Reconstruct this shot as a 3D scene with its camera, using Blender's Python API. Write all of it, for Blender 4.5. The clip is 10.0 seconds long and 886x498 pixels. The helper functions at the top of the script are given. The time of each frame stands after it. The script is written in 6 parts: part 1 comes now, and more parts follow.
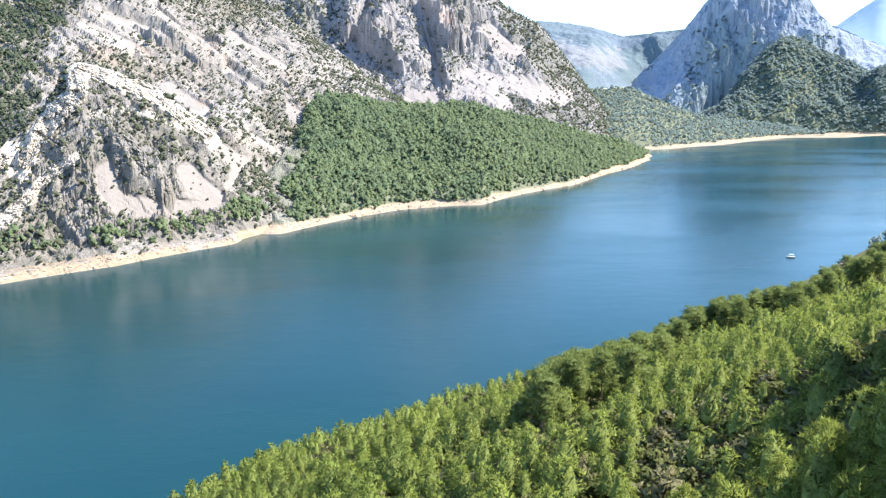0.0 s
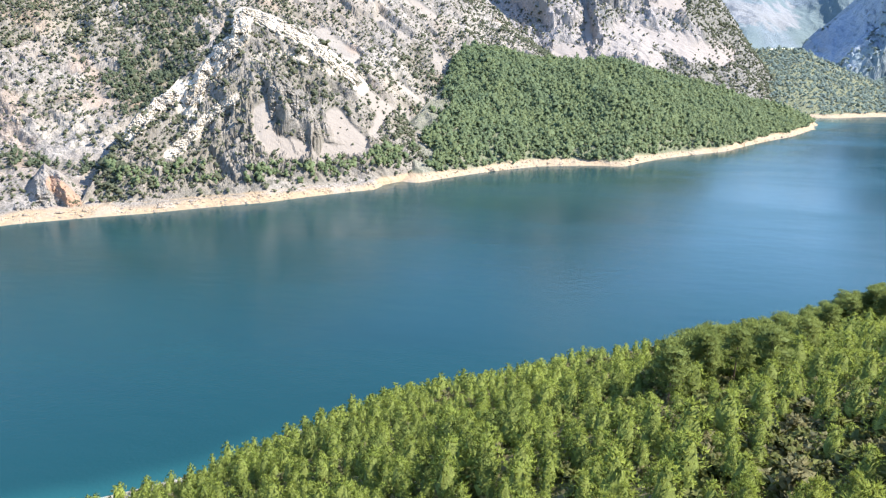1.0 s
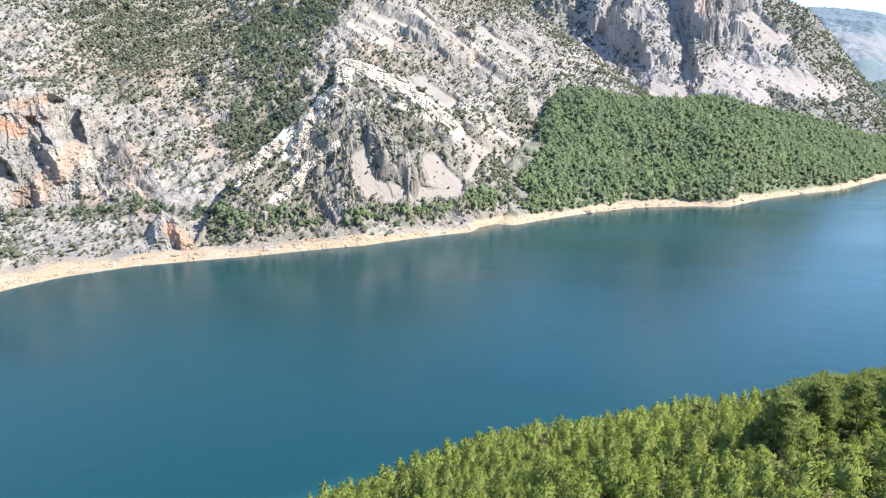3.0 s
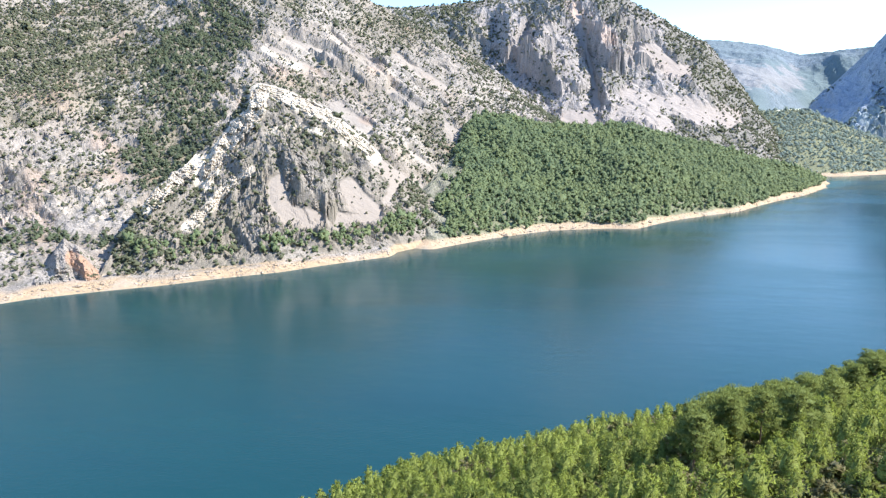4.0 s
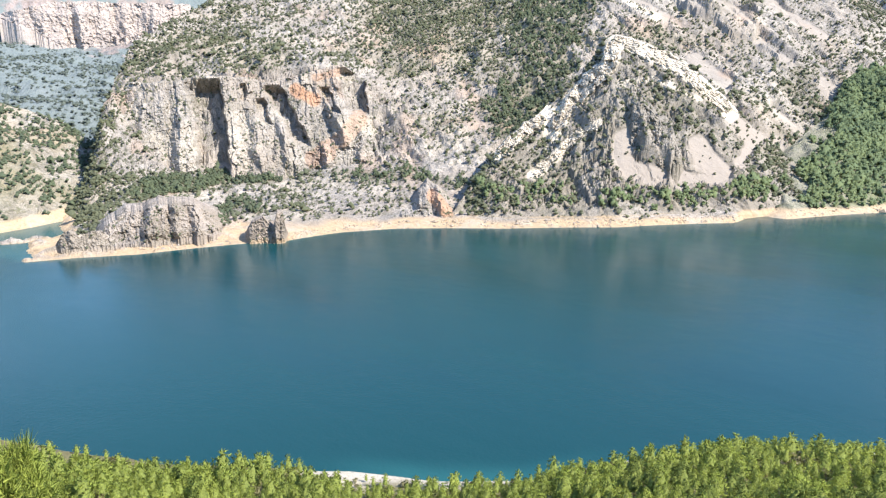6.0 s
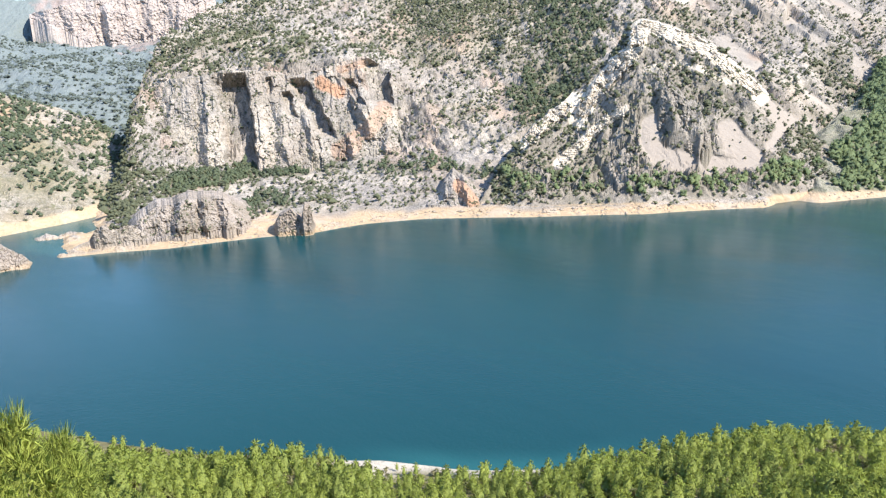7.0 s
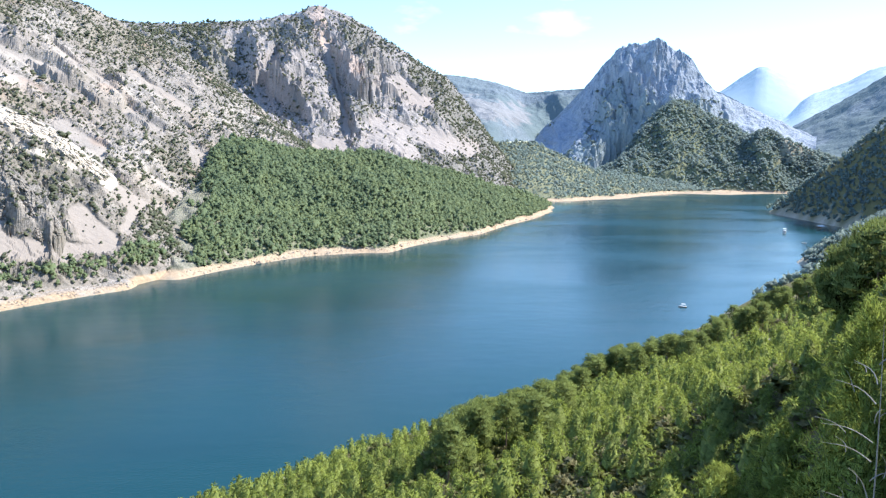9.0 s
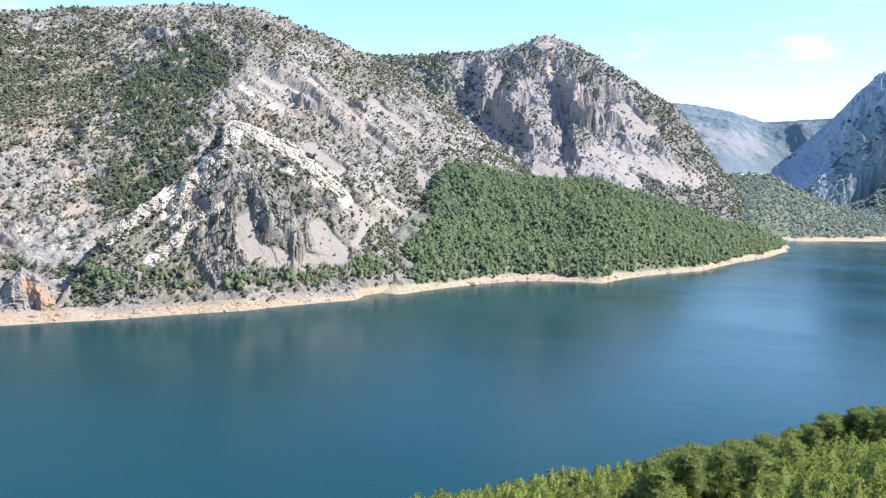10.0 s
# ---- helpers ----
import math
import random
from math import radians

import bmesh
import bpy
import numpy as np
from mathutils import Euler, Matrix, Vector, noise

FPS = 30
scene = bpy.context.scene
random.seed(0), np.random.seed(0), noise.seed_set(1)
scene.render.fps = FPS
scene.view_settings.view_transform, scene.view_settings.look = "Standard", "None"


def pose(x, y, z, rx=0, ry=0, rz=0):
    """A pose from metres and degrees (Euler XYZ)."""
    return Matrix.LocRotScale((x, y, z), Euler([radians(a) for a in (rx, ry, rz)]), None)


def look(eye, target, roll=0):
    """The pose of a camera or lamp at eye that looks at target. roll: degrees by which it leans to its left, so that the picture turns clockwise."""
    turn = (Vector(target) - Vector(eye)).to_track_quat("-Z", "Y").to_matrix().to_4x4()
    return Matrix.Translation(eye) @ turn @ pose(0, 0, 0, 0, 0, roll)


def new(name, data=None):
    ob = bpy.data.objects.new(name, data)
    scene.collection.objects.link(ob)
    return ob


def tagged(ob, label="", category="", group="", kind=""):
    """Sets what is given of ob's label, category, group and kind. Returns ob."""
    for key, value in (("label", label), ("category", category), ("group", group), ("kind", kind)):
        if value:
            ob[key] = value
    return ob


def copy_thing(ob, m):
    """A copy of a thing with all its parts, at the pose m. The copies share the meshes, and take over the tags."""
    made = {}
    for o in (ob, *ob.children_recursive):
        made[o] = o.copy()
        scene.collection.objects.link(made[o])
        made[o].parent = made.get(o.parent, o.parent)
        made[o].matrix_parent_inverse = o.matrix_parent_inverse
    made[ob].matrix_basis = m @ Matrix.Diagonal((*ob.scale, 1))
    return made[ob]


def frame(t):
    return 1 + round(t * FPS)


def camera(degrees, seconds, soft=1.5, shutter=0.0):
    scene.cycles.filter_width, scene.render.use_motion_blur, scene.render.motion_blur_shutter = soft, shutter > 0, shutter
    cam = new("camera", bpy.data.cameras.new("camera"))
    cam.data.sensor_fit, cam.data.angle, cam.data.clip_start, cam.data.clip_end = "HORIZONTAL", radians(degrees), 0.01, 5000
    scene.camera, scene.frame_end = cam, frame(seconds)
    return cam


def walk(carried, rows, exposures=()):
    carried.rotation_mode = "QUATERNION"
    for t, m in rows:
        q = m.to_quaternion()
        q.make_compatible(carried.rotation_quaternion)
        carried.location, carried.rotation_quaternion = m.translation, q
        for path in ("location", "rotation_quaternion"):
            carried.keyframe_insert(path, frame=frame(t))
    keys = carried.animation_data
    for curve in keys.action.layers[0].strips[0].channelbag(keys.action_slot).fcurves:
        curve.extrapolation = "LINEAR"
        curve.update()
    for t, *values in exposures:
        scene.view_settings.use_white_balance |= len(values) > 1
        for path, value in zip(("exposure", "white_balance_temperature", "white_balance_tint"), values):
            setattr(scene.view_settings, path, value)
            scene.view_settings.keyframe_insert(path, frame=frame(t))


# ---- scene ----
cam = camera(62.69, 10.0, soft=1.25)
EYE = (0.0, 0.0, 100.0)
# seconds, turn to the left, tilt, lean, in degrees
ROWS = [(0.0, 0.00, -12.00, 1.00), (0.5, 4.22, -13.54, -1.43), (1.0, 11.23, -15.52, -0.88), (1.5, 16.08, -16.67, 1.80),
        (2.0, 18.78, -14.94, 1.59), (2.2, 19.61, -14.20, 1.68), (3.3, 17.31, -11.64, 0.75), (3.5, 15.91, -11.26, 1.02),
        (4.0, 12.07, -10.32, 0.51), (4.5, 9.95, -10.44, -0.07), (5.0, 12.78, -10.71, -1.44), (5.5, 23.04, -12.22, -1.20),
        (6.0, 38.73, -13.76, 0.07), (6.2, 43.26, -14.09, 0.54), (7.3, 36.41, -15.06, 2.66), (7.5, 29.78, -15.11, 2.10),
        (8.0, 11.72, -14.33, 1.15), (8.5, -5.25, -10.25, -0.73), (9.0, -7.09, -8.24, -0.92), (9.5, -0.82, -7.52, -0.77),
        (10.0, 9.96, -6.64, -2.48)]
walk(cam, [(t, pose(*EYE, 90 + tilt, lean, turn)) for t, turn, tilt, lean in ROWS],
     [(0, 1.32, 6150, 13), (1, 1.22, 6300, 13), (4.5, 1.15, 6200, 13), (6.2, 1.15, 6450, 13), (7.5, 1.1, 6450, 13), (8.5, 1.1, 6200, 13), (9, 1.1, 6050, 13), (10, 0.95, 6050, 14)])

# ---- sky, sun ----
SUN_BEARING, SUN_HEIGHT = 78.0, 45.0


def make_world():
    world = bpy.data.worlds.new("sky")
    scene.world = world
    world.use_nodes = True
    nt = world.node_tree
    nt.nodes.clear()
    out = nt.nodes.new("ShaderNodeOutputWorld")
    bg = nt.nodes.new("ShaderNodeBackground")
    sky = nt.nodes.new("ShaderNodeTexSky")
    sky.sky_type = "NISHITA"
    sky.sun_disc = False
    sky.sun_elevation = radians(SUN_HEIGHT)
    sky.sun_rotation = radians(SUN_BEARING)
    sky.altitude = 200
    sky.air_density = 1.0
    sky.dust_density = 0.0
    sky.ozone_density = 1.4
    # thin fair-weather cloud, all round the sky
    tc = nt.nodes.new("ShaderNodeTexCoord")
    mp = nt.nodes.new("ShaderNodeMapping")
    mp.inputs["Scale"].default_value = (1.0, 1.0, 2.6)
    ns = nt.nodes.new("ShaderNodeTexNoise")
    ns.inputs["Scale"].default_value = 5.0
    ns.inputs["Detail"].default_value = 6.0
    ns.inputs["Roughness"].default_value = 0.55
    rp = nt.nodes.new("ShaderNodeValToRGB")
    rp.color_ramp.elements[0].position = 0.58
    rp.color_ramp.elements[0].color = (0, 0, 0, 1)
    rp.color_ramp.elements[1].position = 0.75
    rp.color_ramp.elements[1].color = (0.7, 0.7, 0.7, 1)
    mx = nt.nodes.new("ShaderNodeMix")
    mx.data_type = "RGBA"
    mx.inputs[7].default_value = (5.6, 5.8, 6.1, 1)
    nt.links.new(tc.outputs["Generated"], mp.inputs["Vector"])
    nt.links.new(mp.outputs["Vector"], ns.inputs["Vector"])
    nt.links.new(ns.outputs["Fac"], rp.inputs["Fac"])
    nt.links.new(rp.outputs["Color"], mx.inputs[0])
    clear = nt.nodes.new("ShaderNodeMix")
    clear.data_type = "RGBA"
    clear.blend_type = "MULTIPLY"
    clear.inputs[0].default_value = 1.0
    clear.inputs[7].default_value = (0.80, 0.92, 1.0, 1)
    nt.links.new(sky.outputs["Color"], clear.inputs[6])
    nt.links.new(clear.outputs[2], mx.inputs[6])
    nt.links.new(mx.outputs[2], bg.inputs["Color"])
    bg.inputs["Strength"].default_value = 0.15
    nt.links.new(bg.outputs["Background"], out.inputs["Surface"])


make_world()
sun_data = bpy.data.lights.new("sun", "SUN")
sun_data.energy = 4.3
sun_data.angle = radians(0.5)
sun_data.color = (1.0, 0.94, 0.83)
sun = new("sun", sun_data)
b, e = radians(SUN_BEARING), radians(SUN_HEIGHT)
sun.matrix_world = look((1000 * math.sin(b) * math.cos(e), 1000 * math.cos(b) * math.cos(e), 1000 * math.sin(e)), (0, 0, 0))


# ---- materials ----
class Mat:
    """A node material with short calls to add nodes to it."""

    def __init__(self, name):
        self.m = bpy.data.materials.new(name)
        self.m.use_nodes = True
        self.nt = self.m.node_tree
        self.b = self.nt.nodes["Principled BSDF"]

    def node(self, kind):
        return self.nt.nodes.new(kind)

    def link(self, a, b):
        self.nt.links.new(a, b)

    def where(self, scale=(1, 1, 1), turn=(0, 0, 0)):
        g = self.node("ShaderNodeNewGeometry")
        mp = self.node("ShaderNodeMapping")
        mp.inputs["Scale"].default_value = scale
        mp.inputs["Rotation"].default_value = turn
        self.link(g.outputs["Position"], mp.inputs["Vector"])
        return mp.outputs["Vector"]

    def noise(self, vector, scale, detail=5.0, rough=0.6, distortion=0.0):
        n = self.node("ShaderNodeTexNoise")
        n.inputs["Scale"].default_value = scale
        n.inputs["Detail"].default_value = detail
        n.inputs["Roughness"].default_value = rough
        n.inputs["Distortion"].default_value = distortion
        self.link(vector, n.inputs["Vector"])
        return n.outputs["Fac"]

    def cells(self, vector, scale, feature="F1"):
        n = self.node("ShaderNodeTexVoronoi")
        n.feature = feature
        n.inputs["Scale"].default_value = scale
        self.link(vector, n.inputs["Vector"])
        return n.outputs["Distance"]

    def span(self, value, a, b, lo=0.0, hi=1.0):
        n = self.node("ShaderNodeMapRange")
        n.inputs["From Min"].default_value = a
        n.inputs["From Max"].default_value = b
        n.inputs["To Min"].default_value = lo
        n.inputs["To Max"].default_value = hi
        self.link(value, n.inputs["Value"])
        return n.outputs["Result"]

    def math(self, op, a, b):
        n = self.node("ShaderNodeMath")
        n.operation = op
        for i, v in enumerate((a, b)):
            if isinstance(v, (int, float)):
                n.inputs[i].default_value = v
            else:
                self.link(v, n.inputs[i])
        return n.outputs[0]

    def mix(self, fac, a, b, blend="MIX"):
        n = self.node("ShaderNodeMix")
        n.data_type = "RGBA"
        n.blend_type = blend
        for i, v in ((0, fac), (6, a), (7, b)):
            if isinstance(v, (int, float)):
                n.inputs[i].default_value = v
            elif isinstance(v, tuple):
                n.inputs[i].default_value = (*v, 1)
            else:
                self.link(v, n.inputs[i])
        return n.outputs[2]

    def attribute(self, name):
        n = self.node("ShaderNodeAttribute")
        n.attribute_name = name
        return n.outputs["Fac"]

    def bump(self, height, strength, distance):
        n = self.node("ShaderNodeBump")
        n.inputs["Strength"].default_value = strength
        n.inputs["Distance"].default_value = distance
        self.link(height, n.inputs["Height"])
        self.link(n.outputs["Normal"], self.b.inputs["Normal"])

    def finish(self, colour, rough=0.9, specular=0.2):
        if isinstance(colour, tuple):
            self.b.inputs["Base Color"].default_value = (*colour, 1)
        else:
            self.link(colour, self.b.inputs["Base Color"])
        self.b.inputs["Roughness"].default_value = rough
        self.b.inputs["Specular IOR Level"].default_value = specular
        return self.m


def rock_material(name, pale, dark, soil, green, cream=(0.62, 0.55, 0.42), red=(0.42, 0.20, 0.10), sand=(0.62, 0.48, 0.31), size=1.0, relief=1.0):
    """Limestone hillside: rock, scree, soil and low scrub, sorted by the masks that the mesh carries."""
    m = Mat(name)
    at = m.where((1, 1, 1))
    tall = m.where((1, 1, 0.45))
    big = m.noise(at, 0.012 / size, 5, 0.6)
    mid = m.noise(tall, 0.06 / size, 6, 0.65, 0.6)
    fine = m.noise(at, 0.35 / size, 6, 0.7)
    rock = m.mix(m.span(mid, 0.36, 0.62), dark, pale)
    rock = m.mix(m.span(fine, 0.42, 0.66, 0.0, 0.55), rock, dark)
    grit = m.noise(at, 1.0 / size, 3, 0.75, 0.5)
    rock = m.mix(m.span(grit, 0.50, 0.60, 0.0, 0.5), rock, tuple(c * 0.6 for c in dark))
    rock = m.mix(m.span(grit, 0.46, 0.38, 0.0, 0.45), rock, tuple(min(1, c * 1.2) for c in pale))
    # dark specks: low scrub, and the shade of crevices put into the colour
    speck = m.noise(at, 0.16 / size, 4, 0.75, 1.2)
    low = m.mix(m.span(fine, 0.4, 0.6), tuple(c * 0.55 for c in dark), green)
    rock = m.mix(m.span(speck, 0.53, 0.60, 0.0, 0.8), rock, low)
    rock = m.mix(m.span(big, 0.45, 0.62, 0.0, 0.6), rock, soil)
    col = m.mix(m.attribute("veg"), rock, m.mix(m.span(fine, 0.3, 0.7), green, soil))
    stones = m.noise(at, 1.1 / size, 4, 0.7)
    scree = m.mix(m.span(stones, 0.35, 0.65), tuple(c * 0.58 for c in pale), tuple(c * 0.80 for c in pale))
    col = m.mix(m.attribute("scree"), col, m.mix(m.span(big, 0.4, 0.6, 0.1, 0.5), scree, tuple(c * v for c, v in zip(pale, (0.66, 0.62, 0.59)))))
    cream_col = m.mix(m.span(mid, 0.3, 0.6), tuple(c * 0.7 for c in cream), cream)
    cream_col = m.mix(m.span(grit, 0.52, 0.64, 0.0, 0.5), cream_col, dark)
    col = m.mix(m.attribute("cream"), col, cream_col)
    col = m.mix(m.attribute("red"), col, m.mix(m.span(mid, 0.35, 0.65), red, tuple(c * 1.35 for c in red)))
    sand_col = m.mix(m.span(fine, 0.3, 0.7), tuple(c * 0.75 for c in sand), tuple(min(1, c * 1.1) for c in sand))
    sand_col = m.mix(m.span(mid, 0.5, 0.7, 0, 0.6), sand_col, pale)
    col = m.mix(m.attribute("sand"), col, sand_col)
    h = m.math("ADD", m.math("MULTIPLY", mid, 1.0), m.math("MULTIPLY", fine, 0.35))
    h = m.math("MULTIPLY", h, m.span(m.attribute("scree"), 0, 1, 1.0, 0.12))
    m.bump(h, relief, 3.0 * size)
    return m.finish(col, 0.95, 0.1)


def leaf_material(name, a, b, c, through_light=0.25, tufts=0.0, uneven=0.08):
    """Foliage: colour drifts from tree to tree and from spray to spray."""
    m = Mat(name)
    g = m.node("ShaderNodeNewGeometry")
    info = m.node("ShaderNodeObjectInfo")
    at = m.where()
    patch_n = m.noise(at, 0.02, 3)
    tree_n = m.noise(at, 0.22, 3, 0.75)
    isl = g.outputs["Random Per Island"]
    col = m.mix(m.span(tree_n, 0.35, 0.65), a, b)
    col = m.mix(m.span(patch_n, 0.42, 0.62, 0, 0.6), col, c)
    col = m.mix(m.span(isl, 0, 1, 0, uneven), col, tuple(v * 0.4 for v in a))
    col = m.mix(m.span(info.outputs["Random"], 0, 1, 0, 0.35), col, c)
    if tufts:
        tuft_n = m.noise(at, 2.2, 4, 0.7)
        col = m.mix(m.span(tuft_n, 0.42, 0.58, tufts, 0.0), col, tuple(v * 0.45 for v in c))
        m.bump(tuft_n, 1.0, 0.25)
    mat = m.finish(col, 0.75, 0.2)
    tr = m.node("ShaderNodeBsdfTranslucent")
    m.link(col, tr.inputs["Color"])
    ms = m.node("ShaderNodeMixShader")
    ms.inputs[0].default_value = through_light
    out = m.nt.nodes["Material Output"]
    m.link(m.b.outputs[0], ms.inputs[1])
    m.link(tr.outputs[0], ms.inputs[2])
    m.link(ms.outputs[0], out.inputs["Surface"])
    return mat


def water_material():
    m = Mat("lake_water")
    at = m.where()
    ripple = m.noise(m.where((1, 1, 1)), 0.9, 4, 0.6)
    swell = m.noise(m.where((0.6, 1.2, 1), (0, 0, 0.6)), 0.12, 3, 0.5)
    gust = m.noise(m.where((0.5, 1.5, 1), (0, 0, 0.7)), 0.008, 4, 0.6, 0.4)
    deep = m.mix(m.span(gust, 0.35, 0.65), (0.004, 0.040, 0.046), (0.006, 0.050, 0.057))
    shallow = m.attribute("shallow")
    col = m.mix(shallow, deep, (0.016, 0.095, 0.100))
    m.finish(col, 0.12, 0.5)
    m.b.inputs["IOR"].default_value = 1.33
    r = m.span(gust, 0.4, 0.62, 0.12, 0.25)
    m.link(r, m.b.inputs["Roughness"])
    m.bump(m.math("ADD", ripple, m.math("MULTIPLY", swell, 1.5)), 0.25, 0.25)
    return m.m


ROCK = rock_material("grey_limestone", (0.460, 0.415, 0.365), (0.21, 0.197, 0.183), (0.31, 0.265, 0.22), (0.11, 0.115, 0.075), cream=(0.74, 0.66, 0.54), red=(0.36, 0.21, 0.13), sand=(0.49, 0.365, 0.235), relief=0.9)
PEAK = rock_material("peak_limestone", (0.51, 0.46, 0.42), (0.28, 0.27, 0.275), (0.32, 0.285, 0.26), (0.12, 0.14, 0.105), red=(0.46, 0.35, 0.28), size=1.3)
# blue-grey because the haze of distance is put into the base colour
HAZED_PEAK = rock_material("hazed_limestone", (0.43, 0.475, 0.54), (0.29, 0.345, 0.425), (0.33, 0.375, 0.43), (0.24, 0.31, 0.30), cream=(0.48, 0.47, 0.48), sand=(0.5, 0.42, 0.34), size=2.0, relief=0.9)
SCRUBLAND = rock_material("scrubby_ochre_slope", (0.46, 0.42, 0.36), (0.20, 0.18, 0.15), (0.34, 0.28, 0.18), (0.10, 0.12, 0.06), red=(0.36, 0.24, 0.15), sand=(0.50, 0.39, 0.25))
# far ridges: blue and pale tones carry the aerial haze in their colour
HAZED_HILLS = rock_material("hazed_far_hills", (0.24, 0.285, 0.32), (0.155, 0.20, 0.235), (0.165, 0.21, 0.225), (0.135, 0.185, 0.19), cream=(0.36, 0.34, 0.33), size=3.0, relief=0.5)
HAZE_PALE = rock_material("haze_paled_hills", (0.56, 0.66, 0.71), (0.54, 0.64, 0.70), (0.55, 0.65, 0.70), (0.53, 0.63, 0.69), size=8.0, relief=0.05)
# the slope beyond the cove is tinted bluish to stand for haze
HAZED_BACKWOOD = rock_material("hazed_wooded_slope", (0.33, 0.34, 0.35), (0.18, 0.205, 0.22), (0.20, 0.225, 0.225), (0.15, 0.185, 0.175), size=2.0, relief=0.8)
WOODED = rock_material("wooded_slope", (0.40, 0.37, 0.31), (0.18, 0.18, 0.14), (0.22, 0.21, 0.14), (0.16, 0.20, 0.10), sand=(0.53, 0.40, 0.27))
FLOOR = rock_material("forest_floor", (0.27, 0.23, 0.15), (0.13, 0.105, 0.065), (0.19, 0.155, 0.085), (0.17, 0.175, 0.07), sand=(0.60, 0.53, 0.42), size=0.4)
LEAF_FAR = leaf_material("forest_leaves", (0.220, 0.285, 0.140), (0.310, 0.370, 0.170), (0.185, 0.255, 0.145), 0.45)
LEAF_DARK = leaf_material("gully_leaves", (0.130, 0.165, 0.100), (0.175, 0.215, 0.115), (0.120, 0.150, 0.100), 0.4)
LEAF_SCRUB = leaf_material("scrub_leaves", (0.170, 0.190, 0.115), (0.225, 0.240, 0.140), (0.160, 0.180, 0.120), 0.45)
# leaves of the far woods, lightened and blued to hold haze in their colour
LEAF_HAZED = leaf_material("hazed_far_leaves", (0.330, 0.415, 0.365), (0.380, 0.465, 0.395), (0.310, 0.390, 0.370), 0.6)
LEAF_BACK_HAZED = leaf_material("hazed_back_leaves", (0.155, 0.190, 0.165), (0.200, 0.235, 0.190), (0.145, 0.180, 0.165), 0.4)
NEEDLE = leaf_material("pine_needles", (0.385, 0.470, 0.090), (0.580, 0.650, 0.140), (0.350, 0.440, 0.095), 0.4, 0.35, 0.35)
NEEDLE_OLD = leaf_material("old_pine_needles", (0.290, 0.365, 0.095), (0.420, 0.490, 0.135), (0.240, 0.305, 0.090), 0.4, 0.3, 0.4)
NEEDLE_DARK = leaf_material("deep_green_pine_needles", (0.240, 0.315, 0.075), (0.340, 0.410, 0.095), (0.225, 0.295, 0.080), 0.4, 0.3, 0.45)
UNDER = leaf_material("undergrowth_leaves", (0.250, 0.285, 0.085), (0.335, 0.360, 0.110), (0.250, 0.265, 0.090), 0.4, 0.2, 0.35)
DRY = leaf_material("dry_bush_leaves", (0.360, 0.325, 0.160), (0.460, 0.400, 0.215), (0.310, 0.310, 0.150), 0.4, 0.2, 0.35)
# inner growth of the crowns, with the shade between boughs put into the colour
SHADED_TWIGS = leaf_material("shaded_inner_twigs_and_needles", (0.270, 0.340, 0.080), (0.390, 0.460, 0.105), (0.250, 0.300, 0.080), 0.3, 0.5)
DEADWOOD = rock_material("bleached_wood", (0.52, 0.48, 0.42), (0.30, 0.27, 0.23), (0.38, 0.34, 0.29), (0.30, 0.28, 0.24), size=0.02, relief=0.3)
WATER = water_material()


# ---- shapes of the land ----
def lattice(ix, iy, seed):
    n = (ix * 374761393 + iy * 668265263 + seed * 974634777) & 0xFFFFFFFF
    n = ((n ^ (n >> 13)) * 1274126177) & 0xFFFFFFFF
    return ((n ^ (n >> 16)) & 0xFFFF) / 65535.0


def value_noise(x, y, seed=0):
    fx, fy = np.floor(x), np.floor(y)
    ix, iy = fx.astype(np.int64), fy.astype(np.int64)
    u, v = x - fx, y - fy
    u, v = u * u * u * (u * (u * 6 - 15) + 10), v * v * v * (v * (v * 6 - 15) + 10)
    a, b2 = lattice(ix, iy, seed), lattice(ix + 1, iy, seed)
    c, d = lattice(ix, iy + 1, seed), lattice(ix + 1, iy + 1, seed)
    return (a * (1 - u) + b2 * u) * (1 - v) + (c * (1 - u) + d * u) * v


def fbm(x, y, size, octaves=5, seed=0, gain=0.5, ridged=False):
    """Fractal noise about -1 to 1, with its largest forms that many metres wide."""
    total, amp, norm, f = 0.0, 1.0, 0.0, 1.0 / size
    for k in range(octaves):
        n = value_noise(x * f * (1 if k % 2 else 0.87) + y * f * 0.5 + 17.3 * k, y * f - x * f * 0.42 + 5.1 * k, seed + k) * 2 - 1
        total = total + amp * ((1 - 2 * np.abs(n)) if ridged else n)
        norm += amp
        amp *= gain
        f *= 2.03
    return total / norm


def smooth(a, b3, v):
    t = np.clip((v - a) / (b3 - a), 0, 1)
    return t * t * (3 - 2 * t)


def soft_interp(x, knots, values):
    """Interpolation without sharp bends."""
    d = 0.35
    return (np.interp(x - d, knots, values) + np.interp(x, knots, values) + np.interp(x + d, knots, values)) / 3


